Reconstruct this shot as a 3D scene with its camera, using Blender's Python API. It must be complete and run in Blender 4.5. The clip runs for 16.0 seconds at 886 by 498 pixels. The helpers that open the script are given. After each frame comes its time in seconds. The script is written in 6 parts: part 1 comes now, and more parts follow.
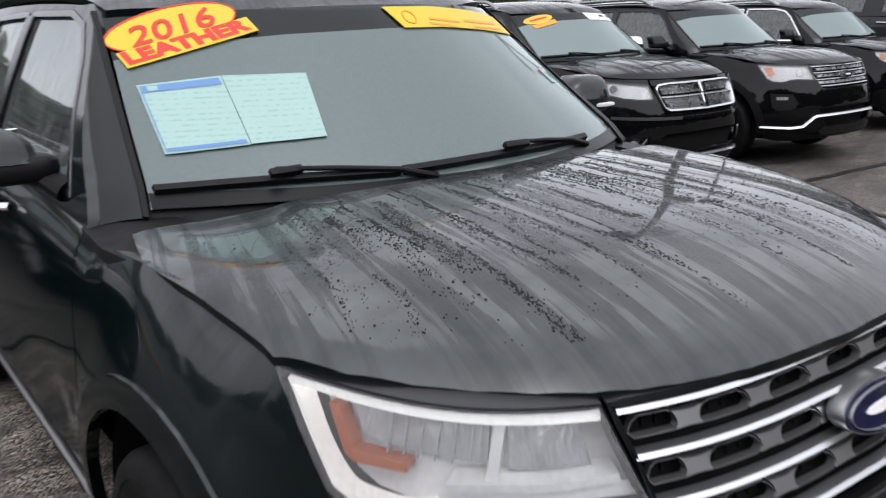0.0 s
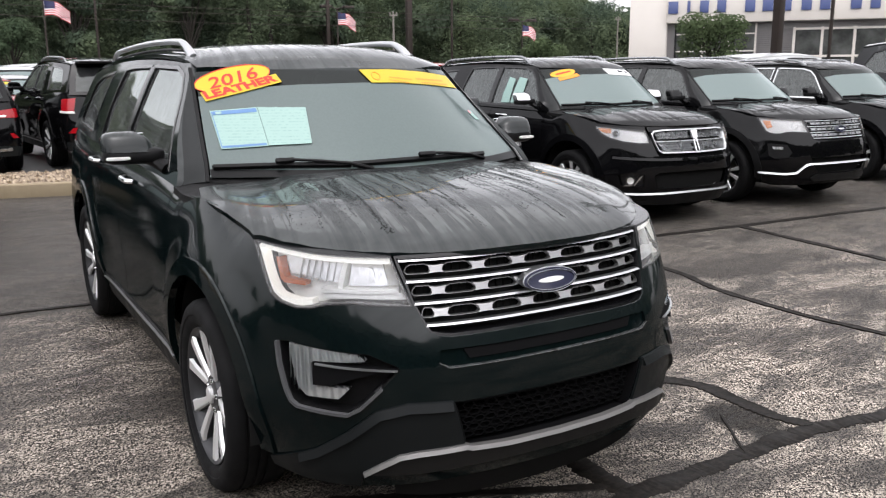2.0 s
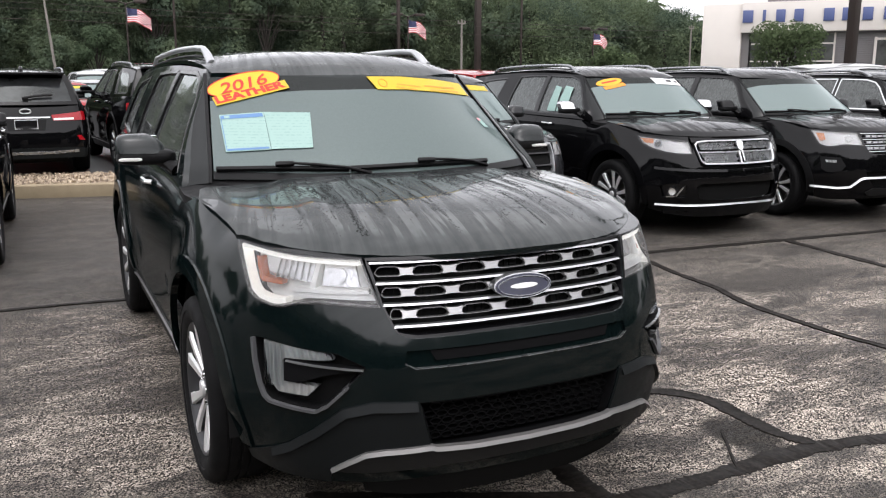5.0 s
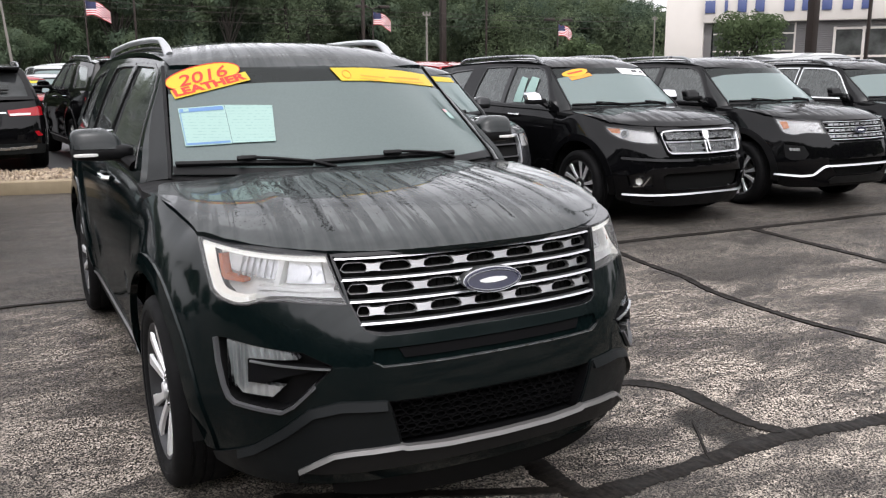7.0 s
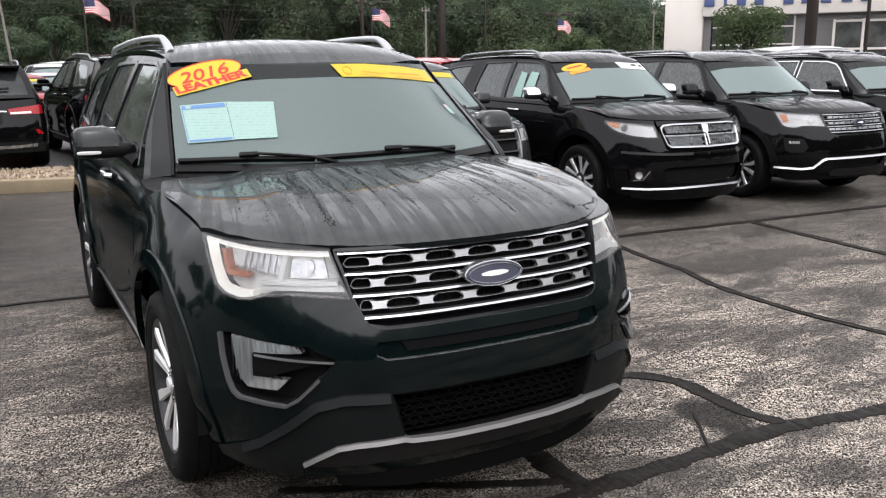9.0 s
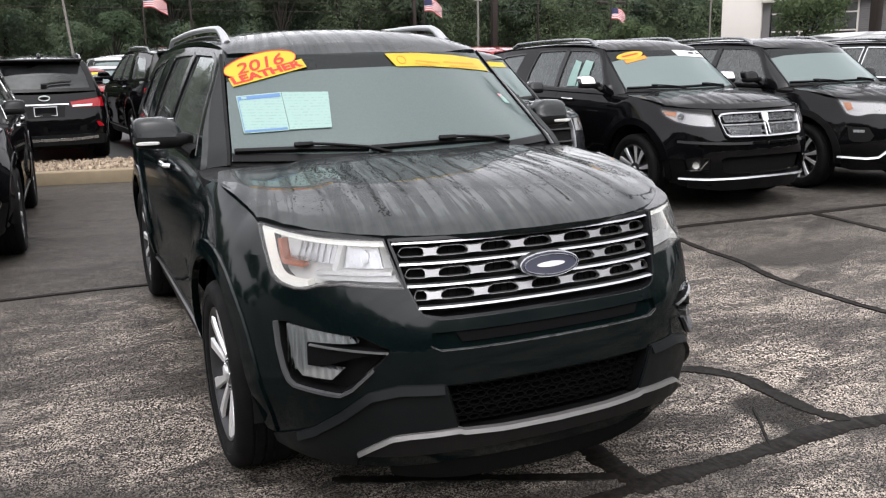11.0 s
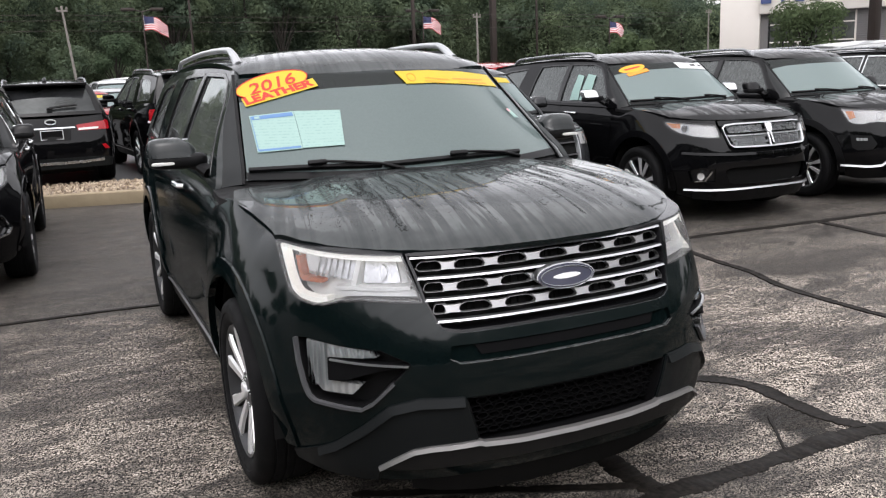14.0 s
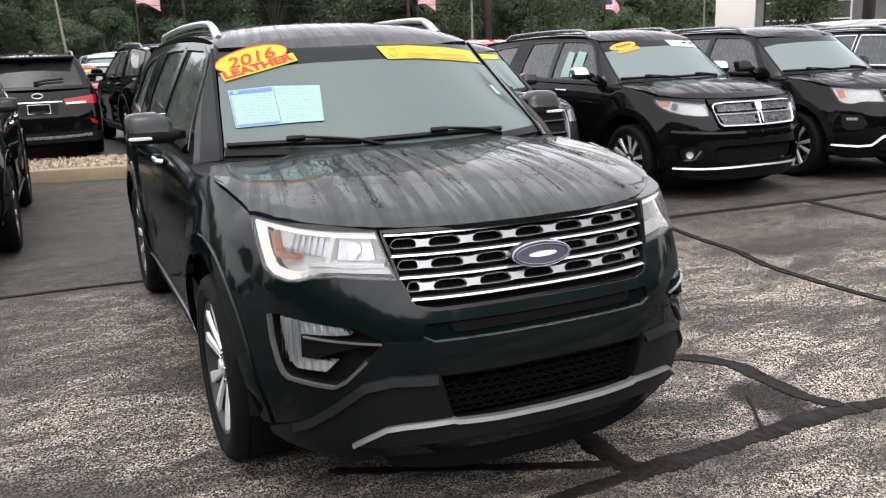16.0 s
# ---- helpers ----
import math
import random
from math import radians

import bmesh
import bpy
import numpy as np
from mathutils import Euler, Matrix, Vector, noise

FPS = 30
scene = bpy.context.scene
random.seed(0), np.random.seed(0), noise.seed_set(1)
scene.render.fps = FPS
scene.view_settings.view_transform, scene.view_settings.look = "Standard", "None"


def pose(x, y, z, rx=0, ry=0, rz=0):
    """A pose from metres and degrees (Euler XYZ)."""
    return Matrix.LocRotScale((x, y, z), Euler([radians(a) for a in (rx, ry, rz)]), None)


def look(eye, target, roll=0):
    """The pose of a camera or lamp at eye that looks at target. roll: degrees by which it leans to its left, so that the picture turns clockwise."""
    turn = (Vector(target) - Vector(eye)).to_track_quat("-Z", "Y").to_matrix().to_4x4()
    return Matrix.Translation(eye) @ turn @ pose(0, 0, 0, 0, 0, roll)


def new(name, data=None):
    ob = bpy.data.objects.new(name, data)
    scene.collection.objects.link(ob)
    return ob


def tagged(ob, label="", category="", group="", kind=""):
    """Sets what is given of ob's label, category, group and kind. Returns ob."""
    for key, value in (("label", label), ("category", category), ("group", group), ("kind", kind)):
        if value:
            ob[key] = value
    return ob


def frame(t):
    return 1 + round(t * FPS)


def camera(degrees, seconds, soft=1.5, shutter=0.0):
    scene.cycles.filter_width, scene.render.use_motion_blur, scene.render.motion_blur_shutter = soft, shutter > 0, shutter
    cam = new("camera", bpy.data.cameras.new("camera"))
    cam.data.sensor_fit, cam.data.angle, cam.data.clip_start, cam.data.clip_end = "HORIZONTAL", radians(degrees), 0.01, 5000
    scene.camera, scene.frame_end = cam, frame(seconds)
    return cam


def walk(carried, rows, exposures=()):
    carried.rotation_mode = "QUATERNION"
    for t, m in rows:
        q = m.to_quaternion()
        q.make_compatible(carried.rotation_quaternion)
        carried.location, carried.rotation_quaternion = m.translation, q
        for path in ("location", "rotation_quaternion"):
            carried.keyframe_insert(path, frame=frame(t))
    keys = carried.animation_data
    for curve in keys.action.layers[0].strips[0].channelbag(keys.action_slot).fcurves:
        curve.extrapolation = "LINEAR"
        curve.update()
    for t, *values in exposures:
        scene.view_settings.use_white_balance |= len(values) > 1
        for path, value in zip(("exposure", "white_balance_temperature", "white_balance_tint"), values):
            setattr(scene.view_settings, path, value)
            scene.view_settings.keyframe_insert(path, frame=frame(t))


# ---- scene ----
from mathutils import geometry

cam = camera(55.2, 16.0, 1.2, 0.25)
PATH = [
    (0, (-1.374, -1.558, 1.576), (-0.229, 0.001, 1.064), -2.1),
    (0.5, (-1.515, -2.109, 1.599), (-0.524, -0.444, 1.104), -2.3),
    (1, (-1.586, -2.578, 1.615), (-0.594, -0.903, 1.155), -1.9),
    (1.5, (-1.725, -2.915, 1.601), (-0.685, -1.259, 1.179), -0.9),
    (2, (-1.734, -3.171, 1.62), (-0.744, -1.483, 1.21), -0.4),
    (2.5, (-1.666, -3.401, 1.623), (-0.757, -1.661, 1.238), -0.3),
    (3, (-1.702, -3.503, 1.618), (-0.804, -1.759, 1.233), -0.5),
    (3.5, (-1.674, -3.518, 1.616), (-0.791, -1.767, 1.221), 0.1),
    (3.7, (-1.627, -3.517, 1.618), (-0.776, -1.75, 1.228), 0.2),
    (5.8, (-1.465, -3.304, 1.617), (-0.612, -1.539, 1.221), -0.0),
    (6, (-1.466, -3.305, 1.607), (-0.607, -1.544, 1.206), 0.0),
    (6.5, (-1.45, -3.311, 1.609), (-0.567, -1.562, 1.206), 0.0),
    (7, (-1.443, -3.313, 1.611), (-0.528, -1.582, 1.201), -0.3),
    (7.5, (-1.438, -3.316, 1.61), (-0.497, -1.6, 1.198), -0.5),
    (8, (-1.445, -3.327, 1.61), (-0.505, -1.611, 1.195), -0.5),
    (8.5, (-1.457, -3.334, 1.613), (-0.533, -1.609, 1.198), -0.6),
    (9, (-1.459, -3.334, 1.611), (-0.546, -1.604, 1.191), -0.7),
    (9.5, (-1.47, -3.329, 1.608), (-0.591, -1.584, 1.181), -0.7),
    (9.7, (-1.473, -3.319, 1.608), (-0.615, -1.565, 1.177), -0.7),
    (11.8, (-1.445, -3.304, 1.602), (-0.647, -1.523, 1.167), -1.3),
    (12, (-1.443, -3.31, 1.605), (-0.64, -1.528, 1.179), -1.3),
    (12.5, (-1.448, -3.316, 1.606), (-0.643, -1.528, 1.213), -1.1),
    (13, (-1.45, -3.312, 1.604), (-0.648, -1.521, 1.22), -1.4),
    (13.5, (-1.479, -3.316, 1.607), (-0.669, -1.528, 1.226), -1.9),
    (14, (-1.516, -3.315, 1.605), (-0.715, -1.527, 1.203), -2.3),
    (14.5, (-1.536, -3.315, 1.6), (-0.768, -1.516, 1.179), -2.3),
    (15, (-1.508, -3.335, 1.6), (-0.741, -1.538, 1.177), -2.3),
    (15.5, (-1.461, -3.328, 1.589), (-0.671, -1.547, 1.142), -2.1),
    (16, (-1.45, -3.323, 1.598), (-0.643, -1.551, 1.144), -1.9),
]
walk(cam, [(t, look(eye, target, roll)) for t, eye, target, roll in PATH], [(0.0, 1.12, 6250, 15), (0.5, 1.27, 6150, 15), (1.0, 1.45, 6250, 16), (1.5, 1.38, 6450, 15), (2.0, 1.32, 6470, 14), (3.5, 1.28, 6470, 14), (9.5, 1.29, 6470, 14), (13.5, 1.25, 6470, 14), (15.4, 1.22, 6470, 14), (16.0, 1.43, 6470, 14)])

# world: a wet, overcast afternoon
world = bpy.data.worlds.new("overcast")
scene.world = world
world.use_nodes = True
wn, wl = world.node_tree.nodes, world.node_tree.links
sky = wn.new("ShaderNodeTexSky")
sky.sky_type, sky.sun_disc = "NISHITA", False
sky.sun_elevation, sky.sun_rotation = radians(65), radians(195)
sky.air_density, sky.dust_density, sky.ozone_density = 1.0, 2.0, 1.0
grey = wn.new("ShaderNodeHueSaturation")
grey.inputs["Saturation"].default_value = 0.10
wl.new(sky.outputs[0], grey.inputs["Color"])
wl.new(grey.outputs[0], wn["Background"].inputs["Color"])
wn["Background"].inputs["Strength"].default_value = 0.15
sun = new("sun", bpy.data.lights.new("sun", "SUN"))
sun.data.energy, sun.data.angle, sun.data.color = 0.5, radians(160), (1.0, 0.97, 0.93)
sun.matrix_world = look((-3.6, -13.5, 30), (0, 0, 0))


# ---- materials ----
def material(name, base, rough=0.5, metal=0.0, coat=0.0, spec=0.5, emit=None, power=0.0):
    m = bpy.data.materials.new(name)
    m.use_nodes = True
    b = m.node_tree.nodes["Principled BSDF"]
    b.inputs["Base Color"].default_value = (*base, 1)
    b.inputs["Roughness"].default_value = rough
    b.inputs["Metallic"].default_value = metal
    b.inputs["Coat Weight"].default_value = coat
    b.inputs["Coat Roughness"].default_value = 0.03
    b.inputs["Specular IOR Level"].default_value = spec
    if emit:
        b.inputs["Emission Color"].default_value = (*emit, 1)
        b.inputs["Emission Strength"].default_value = power
    return m


class Nodes:
    """Short hand for wiring a material."""

    def __init__(self, m):
        self.m, self.t = m, m.node_tree
        self.b = self.t.nodes.get("Principled BSDF")

    def put(self, kind, **values):
        n = self.t.nodes.new("ShaderNode" + kind)
        for key, value in values.items():
            if key in n.inputs:
                n.inputs[key].default_value = value
        return n

    def link(self, a, b):
        self.t.links.new(a, b)

    def place(self, scale=(1, 1, 1), turn=0.0):
        c = self.put("TexCoord")
        v = self.put("Mapping")
        v.inputs["Scale"].default_value = scale
        v.inputs["Rotation"].default_value = (0, 0, turn)
        self.link(c.outputs["Object"], v.inputs["Vector"])
        return v.outputs[0]

    def noise(self, at, scale, detail=4.0, rough=0.6, warp=0.0):
        n = self.put("TexNoise", Scale=scale, Detail=detail, Roughness=rough, Distortion=warp)
        self.link(at, n.inputs["Vector"])
        return n.outputs[0]

    def cells(self, at, scale, feature="F1"):
        n = self.put("TexVoronoi", Scale=scale)
        n.feature = feature
        self.link(at, n.inputs["Vector"])
        return n

    def ramp(self, fac, stops):
        r = self.put("ValToRGB")
        e = r.color_ramp.elements
        while len(e) < len(stops):
            e.new(0.5)
        for i, (p, c) in enumerate(stops):
            e[i].position = p
            e[i].color = (c, c, c, 1) if not isinstance(c, tuple) else (*c, 1)
        self.link(fac, r.inputs[0])
        return r.outputs[0]

    def mix(self, fac, a, b, blend="MIX"):
        n = self.put("Mix")
        n.data_type, n.blend_type = "RGBA", blend
        for socket, value in ((n.inputs[0], fac), (n.inputs[6], a), (n.inputs[7], b)):
            if hasattr(value, "is_output"):
                self.link(value, socket)
            elif isinstance(value, tuple):
                socket.default_value = (*value, 1)
            else:
                socket.default_value = value
        return n.outputs[2]

    def maths(self, op, a, b=0.0):
        n = self.put("Math")
        n.operation = op
        for socket, value in ((n.inputs[0], a), (n.inputs[1], b)):
            if hasattr(value, "is_output"):
                self.link(value, socket)
            else:
                socket.default_value = value
        return n.outputs[0]

    def bump(self, height, strength, distance=0.002, to="Normal"):
        n = self.put("Bump", Strength=strength, Distance=distance)
        self.link(height, n.inputs["Height"])
        self.link(n.outputs[0], self.b.inputs[to])


def paint(name, base, metal=0.25, paleness=0.0, along=1.0, low=0.50, dull=0.09):
    """Clear-coated car paint, wet: a thin gloss layer and a painted pale sky sheen on what faces up, cut by darker
    rivulets that fan out towards the nose.
    """
    m = material(name, base, 0.5, metal, 1.0, 0.0)
    n = Nodes(m)
    at = n.place()
    n.b.inputs["Coat IOR"].default_value = 1.52
    n.bump(n.noise(at, 900, 2), 0.03, 0.0005)
    xyz = n.put("SeparateXYZ")
    n.link(at, xyz.inputs[0])
    fan = n.maths("MULTIPLY", xyz.outputs[1], -0.30)
    fan = n.maths("MAXIMUM", n.maths("ADD", fan, 1.0), 0.62)

    def rivulets(across, down, sx, sy, warp):
        v = n.put("CombineXYZ")
        n.link(n.maths("MULTIPLY", across, sx), v.inputs[0])
        n.link(n.maths("MULTIPLY", down, sy), v.inputs[1])
        return n.noise(v.outputs[0], 1.0, 4, 0.62, warp)
    u = n.maths("DIVIDE", xyz.outputs[0], fan)
    wide = rivulets(u, xyz.outputs[1], 19.0, 1.1 * along, 0.25)
    fine = rivulets(u, xyz.outputs[1], 62.0, 2.4 * along, 0.3)
    both = n.maths("ADD", n.maths("MULTIPLY", wide, 0.76), n.maths("MULTIPLY", fine, 0.24))
    dry = n.ramp(both, [(0.44, 0.0), (0.52, 1.0)])
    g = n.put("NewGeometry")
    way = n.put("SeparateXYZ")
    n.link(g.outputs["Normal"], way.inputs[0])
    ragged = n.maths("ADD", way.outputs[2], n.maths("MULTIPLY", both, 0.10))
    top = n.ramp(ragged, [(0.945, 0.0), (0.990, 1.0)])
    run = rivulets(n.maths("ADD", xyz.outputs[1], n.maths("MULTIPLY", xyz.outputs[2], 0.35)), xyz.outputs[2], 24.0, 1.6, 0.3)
    # sloping shoulders are paled as well, for the sky they would mirror
    shoulder_sheen = n.ramp(way.outputs[2], [(0.25, 0.0), (0.75, low)])
    sheen_film = n.maths("MAXIMUM", n.maths("MULTIPLY", dry, top), n.maths("MULTIPLY", shoulder_sheen, n.ramp(n.mix(n.ramp(way.outputs[2], [(0.55, 0.0), (0.75, 1.0)]), run, both), [(0.42, 0.68), (0.56, 1.0)])))
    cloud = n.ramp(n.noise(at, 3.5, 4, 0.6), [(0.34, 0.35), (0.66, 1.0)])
    # reflected sky put into the base colour as pale grey on upward faces
    whiten = n.mix(n.maths("MULTIPLY", n.maths("MULTIPLY", sheen_film, cloud), paleness), base, (0.222, 0.236, 0.236))
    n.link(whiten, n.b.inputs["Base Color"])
    side = n.ramp(run, [(0.5, 0.0), (0.60, 1.0)])
    n.link(n.ramp(n.maths("MAXIMUM", sheen_film, n.maths("MULTIPLY", side, 0.3)), [(0.0, dull), (0.6, 0.06), (1.0, 0.03)]), n.b.inputs["Coat Roughness"])
    n.link(n.ramp(sheen_film, [(0.0, 0.50), (0.5, 0.80), (1.0, 1.0)]), n.b.inputs["Coat Weight"])
    beads = n.ramp(n.cells(at, 240).outputs[0], [(0.0, 1.0), (0.5, 0.0)])
    wet = n.maths("MULTIPLY", n.maths("SUBTRACT", 1.0, dry), top)
    n.bump(n.maths("MULTIPLY", beads, wet), 0.22, 0.0016, "Coat Normal")
    return m


def glass(name, tint, gloss_rough=0.015, ior=1.52, clear=0.35, paleness=0.0, tone=(0.44, 0.56, 0.55), grain=(1, 1, 1), spread=0.06):
    """A pane: what it mirrors by its angle, over what is seen through it, tinted, under an optional pale diffuse layer.
    """
    m = bpy.data.materials.new(name)
    m.use_nodes = True
    n = Nodes(m)
    n.t.nodes.remove(n.b)
    fres = n.put("Fresnel", IOR=ior)
    see = n.put("BsdfTransparent")
    see.inputs[0].default_value = (tint[0] * clear, tint[1] * clear, tint[2] * clear, 1)
    gloss = n.put("BsdfGlossy")
    gloss.inputs["Roughness"].default_value = gloss_rough
    gloss.inputs["Color"].default_value = (0.95, 1.0, 0.98, 1)
    mixed = n.put("MixShader")
    n.link(fres.outputs[0], mixed.inputs[0])
    n.link(see.outputs[0], mixed.inputs[1])
    n.link(gloss.outputs[0], mixed.inputs[2])
    last = mixed.outputs[0]
    # pale diffuse layer: rain spots on lamp lenses, mirrored sky painted onto windows
    if paleness:
        sheen_film = n.put("BsdfDiffuse")
        sheen_film.inputs[0].default_value = (*tone, 1)
        mottle = n.noise(n.place(grain), 90, 3)
        some = n.put("MixShader")
        n.link(n.maths("MULTIPLY", n.ramp(mottle, [(0.35, 1.0 - spread), (0.65, 1.0)]), paleness), some.inputs[0])
        n.link(last, some.inputs[1])
        n.link(sheen_film.outputs[0], some.inputs[2])
        last = some.outputs[0]
    n.link(last, n.t.nodes["Material Output"].inputs[0])
    return m


def rough_plastic(name, base, rough=0.55, grain=700):
    m = material(name, base, rough, spec=0.18)
    n = Nodes(m)
    at = n.place()
    n.bump(n.noise(at, grain, 2), 0.25, 0.0006)
    n.link(n.ramp(n.noise(at, 9, 4), [(0.3, rough - 0.12), (0.7, rough + 0.1)]), n.b.inputs["Roughness"])
    return m


GREEN = paint("green_black_paint", (0.0028, 0.0060, 0.0063), 0.0, paleness=0.42, low=0.66, dull=0.08)
PILLAR = paint("wet_dark_pillar", (0.0024, 0.0042, 0.0044), 0.0, paleness=0.04)
BLACK = paint("black_paint", (0.003, 0.003, 0.0035), 0.0, paleness=0.26, low=0.12, dull=0.05)
SLATE = paint("dark_grey_paint", (0.020, 0.021, 0.023), 0.0, paleness=0.32)
RED = paint("red_paint", (0.30, 0.012, 0.015), 0.1, paleness=0.15)
WHITE = paint("white_paint", (0.52, 0.53, 0.53), 0.0)
PLASTIC = rough_plastic("black_plastic", (0.007, 0.007, 0.0075), 0.5)
CLAD = rough_plastic("grey_black_cladding", (0.009, 0.0105, 0.011), 0.48)
CLAD.node_tree.nodes["Principled BSDF"].inputs["Specular IOR Level"].default_value = 0.13
PIANO = material("gloss_black", (0.005, 0.005, 0.006), 0.22, 0.0, 0.0)
FRIT = material("printed_glass_edge", (0.006, 0.0065, 0.007), 0.35, spec=0.15)
COWL = rough_plastic("black_cowl", (0.005, 0.005, 0.0055), 0.6)
VOID = material("matt_black", (0.012, 0.012, 0.012), 0.9, spec=0.04)
RUBBER = rough_plastic("tyre_rubber", (0.0055, 0.0055, 0.006), 0.75, 500)
CHROME = material("chrome", (0.82, 0.83, 0.84), 0.06, 1.0)
SATIN = rough_plastic("satin_silver", (0.36, 0.37, 0.38), 0.30, 900)
SATIN.node_tree.nodes["Principled BSDF"].inputs["Metallic"].default_value = 0.85
ALLOY = material("machined_alloy", (0.86, 0.86, 0.86), 0.42, 0.65)
WHEELGREY = material("painted_wheel_grey", (0.055, 0.055, 0.058), 0.4, 0.5)
FROST = material("frosted_chrome", (0.85, 0.86, 0.87), 0.55, 0.85)
BRIGHT = material("bright_trim", (0.58, 0.59, 0.60), 0.28, 0.95)
STEEL = material("brake_steel", (0.18, 0.17, 0.16), 0.4, 0.9)
SKID = rough_plastic("silver_grey_skid", (0.022, 0.022, 0.022), 0.5, 700)
LIPGREY = rough_plastic("grey_lip", (0.085, 0.086, 0.09), 0.38, 700)
MESHBLACK = material("mesh_black", (0.0045, 0.0045, 0.005), 0.75, spec=0.08)
SKIDEDGE = rough_plastic("satin_skid_edge", (0.22, 0.215, 0.21), 0.42, 700)
SKIDEDGE.node_tree.nodes["Principled BSDF"].inputs["Metallic"].default_value = 0.6
SKID.node_tree.nodes["Principled BSDF"].inputs["Metallic"].default_value = 0.55
# the windscreens' teal paleness is sky reflection put into the glass colour
SCREEN = glass("windscreen_glass", (0.72, 0.86, 0.82), 0.05, 1.66, 0.12, paleness=0.24)
SKYSCREEN = glass("sky_toned_windscreen", (0.72, 0.86, 0.82), 0.06, 1.72, 0.12, paleness=0.34)
REARGLASS = glass("privacy_glass", (0.2, 0.21, 0.22), 0.05, 1.45, 0.12, paleness=0.09, tone=(0.42, 0.44, 0.46), grain=(.03, .03, .05), spread=0.8)
SHADE = glass("windscreen_shade_band", (0.3, 0.34, 0.36), 0.06, 1.40, 0.25, paleness=0.01)
TINT = glass("tinted_side_glass", (0.30, 0.32, 0.33), 0.03, 1.85, 0.3, paleness=0.20, tone=(0.36, 0.38, 0.38), grain=(0.3, 0.3, 0.03), spread=0.75)
LENS = glass("clear_lens", (0.97, 0.98, 1.0), 0.03, 1.35, 0.97)
HEADLENS = glass("rain_spotted_lens", (0.97, 0.98, 1.0), 0.03, 1.35, 0.97, paleness=0.15, tone=(0.78, 0.77, 0.77), spread=0.5)
MIRROR = material("mirror_glass", (0.8, 0.82, 0.84), 0.02, 1.0)
AMBER = material("amber_reflector", (0.50, 0.125, 0.04), 0.2, 0.0, 0.5)
REDLENS = material("red_lens", (0.36, 0.006, 0.012), 0.2, 0.0, 0.14)
PEARL = material("lamp_reflector", (0.85, 0.845, 0.82), 0.35, 0.10)
GUIDE = material("lit_light_guide", (0.9, 0.9, 0.86), 0.3, emit=(1.0, 0.97, 0.86), power=0.17)
CLOTH = rough_plastic("dark_seat_leather", (0.02, 0.02, 0.021), 0.55, 300)
PAPER = material("pale_green_paper", (0.31, 0.465, 0.425), 0.6)
pp = Nodes(PAPER)
rows_ = pp.put("TexWave", Scale=26.0, Distortion=0.0)
rows_.bands_direction = "Z"
pp.link(pp.place(), rows_.inputs["Vector"])
words = pp.ramp(pp.noise(pp.place((1, 1, 0.3)), 60, 3), [(0.45, 0.0), (0.6, 1.0)])
print_ = pp.maths("MULTIPLY", pp.ramp(rows_.outputs[1], [(0.55, 0.0), (0.8, 1.0)]), words)
pp.link(pp.mix(pp.maths("MULTIPLY", print_, 0.35), (0.31, 0.465, 0.425), (0.16, 0.27, 0.26)), pp.b.inputs["Base Color"])
BLUE = material("blue_print", (0.11, 0.23, 0.45), 0.5)
YELLOW = material("yellow_vinyl", (0.64, 0.46, 0.02), 0.45)
ORANGE = material("orange_vinyl", (0.85, 0.30, 0.02), 0.45)
REDINK = material("red_ink", (0.62, 0.03, 0.015), 0.5)
OVALBLUE = material("badge_blue", (0.006, 0.008, 0.035), 0.25, 0.0, 0.3)
RAIL = material("satin_rail", (0.62, 0.63, 0.64), 0.33, 0.9)
RIMGREY = material("grille_rim_grey", (0.20, 0.20, 0.20), 0.4, 0.8)
TIE = material("satin_grille_insert", (0.41, 0.41, 0.415), 0.38, 0.88)


# ---- building helpers ----
def link_mesh(name, verts, faces, mat, smooth=True, sharp=38):
    me = bpy.data.meshes.new(name)
    me.from_pydata([tuple(v) for v in verts], [], [tuple(f) for f in faces])
    for p in me.polygons:
        p.use_smooth = smooth
    if smooth and sharp:
        me.set_sharp_from_angle(angle=radians(sharp))
    me.materials.append(mat)
    me.update()
    return me


def thing(name, label, category, at=None, group="", kind=""):
    ob = new(name)
    ob.empty_display_size = 0.1
    if at is not None:
        ob.matrix_basis = at
    return tagged(ob, label, category, group, kind)


def part(name, geo, mat, parent=None, label="", smooth=True, sharp=38, kind=""):
    verts, faces = geo
    ob = new(name, link_mesh(name, verts, faces, mat, smooth, sharp))
    if parent is not None:
        ob.parent = parent
    return tagged(ob, label, kind=kind)


def solo(name, geo, mat, label, category, at=None, group="", kind="", smooth=True, sharp=38):
    """A thing made of one mesh."""
    ob = part(name, geo, mat, None, label, smooth, sharp)
    if at is not None:
        ob.matrix_basis = at
    return tagged(ob, "", category, group, kind)


def join(*geos):
    verts, faces = [], []
    for v, f in geos:
        n = len(verts)
        verts += [tuple(p) for p in v]
        faces += [tuple(i + n for i in q) for q in f]
    return verts, faces


def moved(geo, m):
    return [tuple(m @ Vector(v)) for v in geo[0]], geo[1]


def flipped(geo, flip=True):
    if not flip:
        return geo
    return [(-v[0], v[1], v[2]) for v in geo[0]], [tuple(reversed(f)) for f in geo[1]]


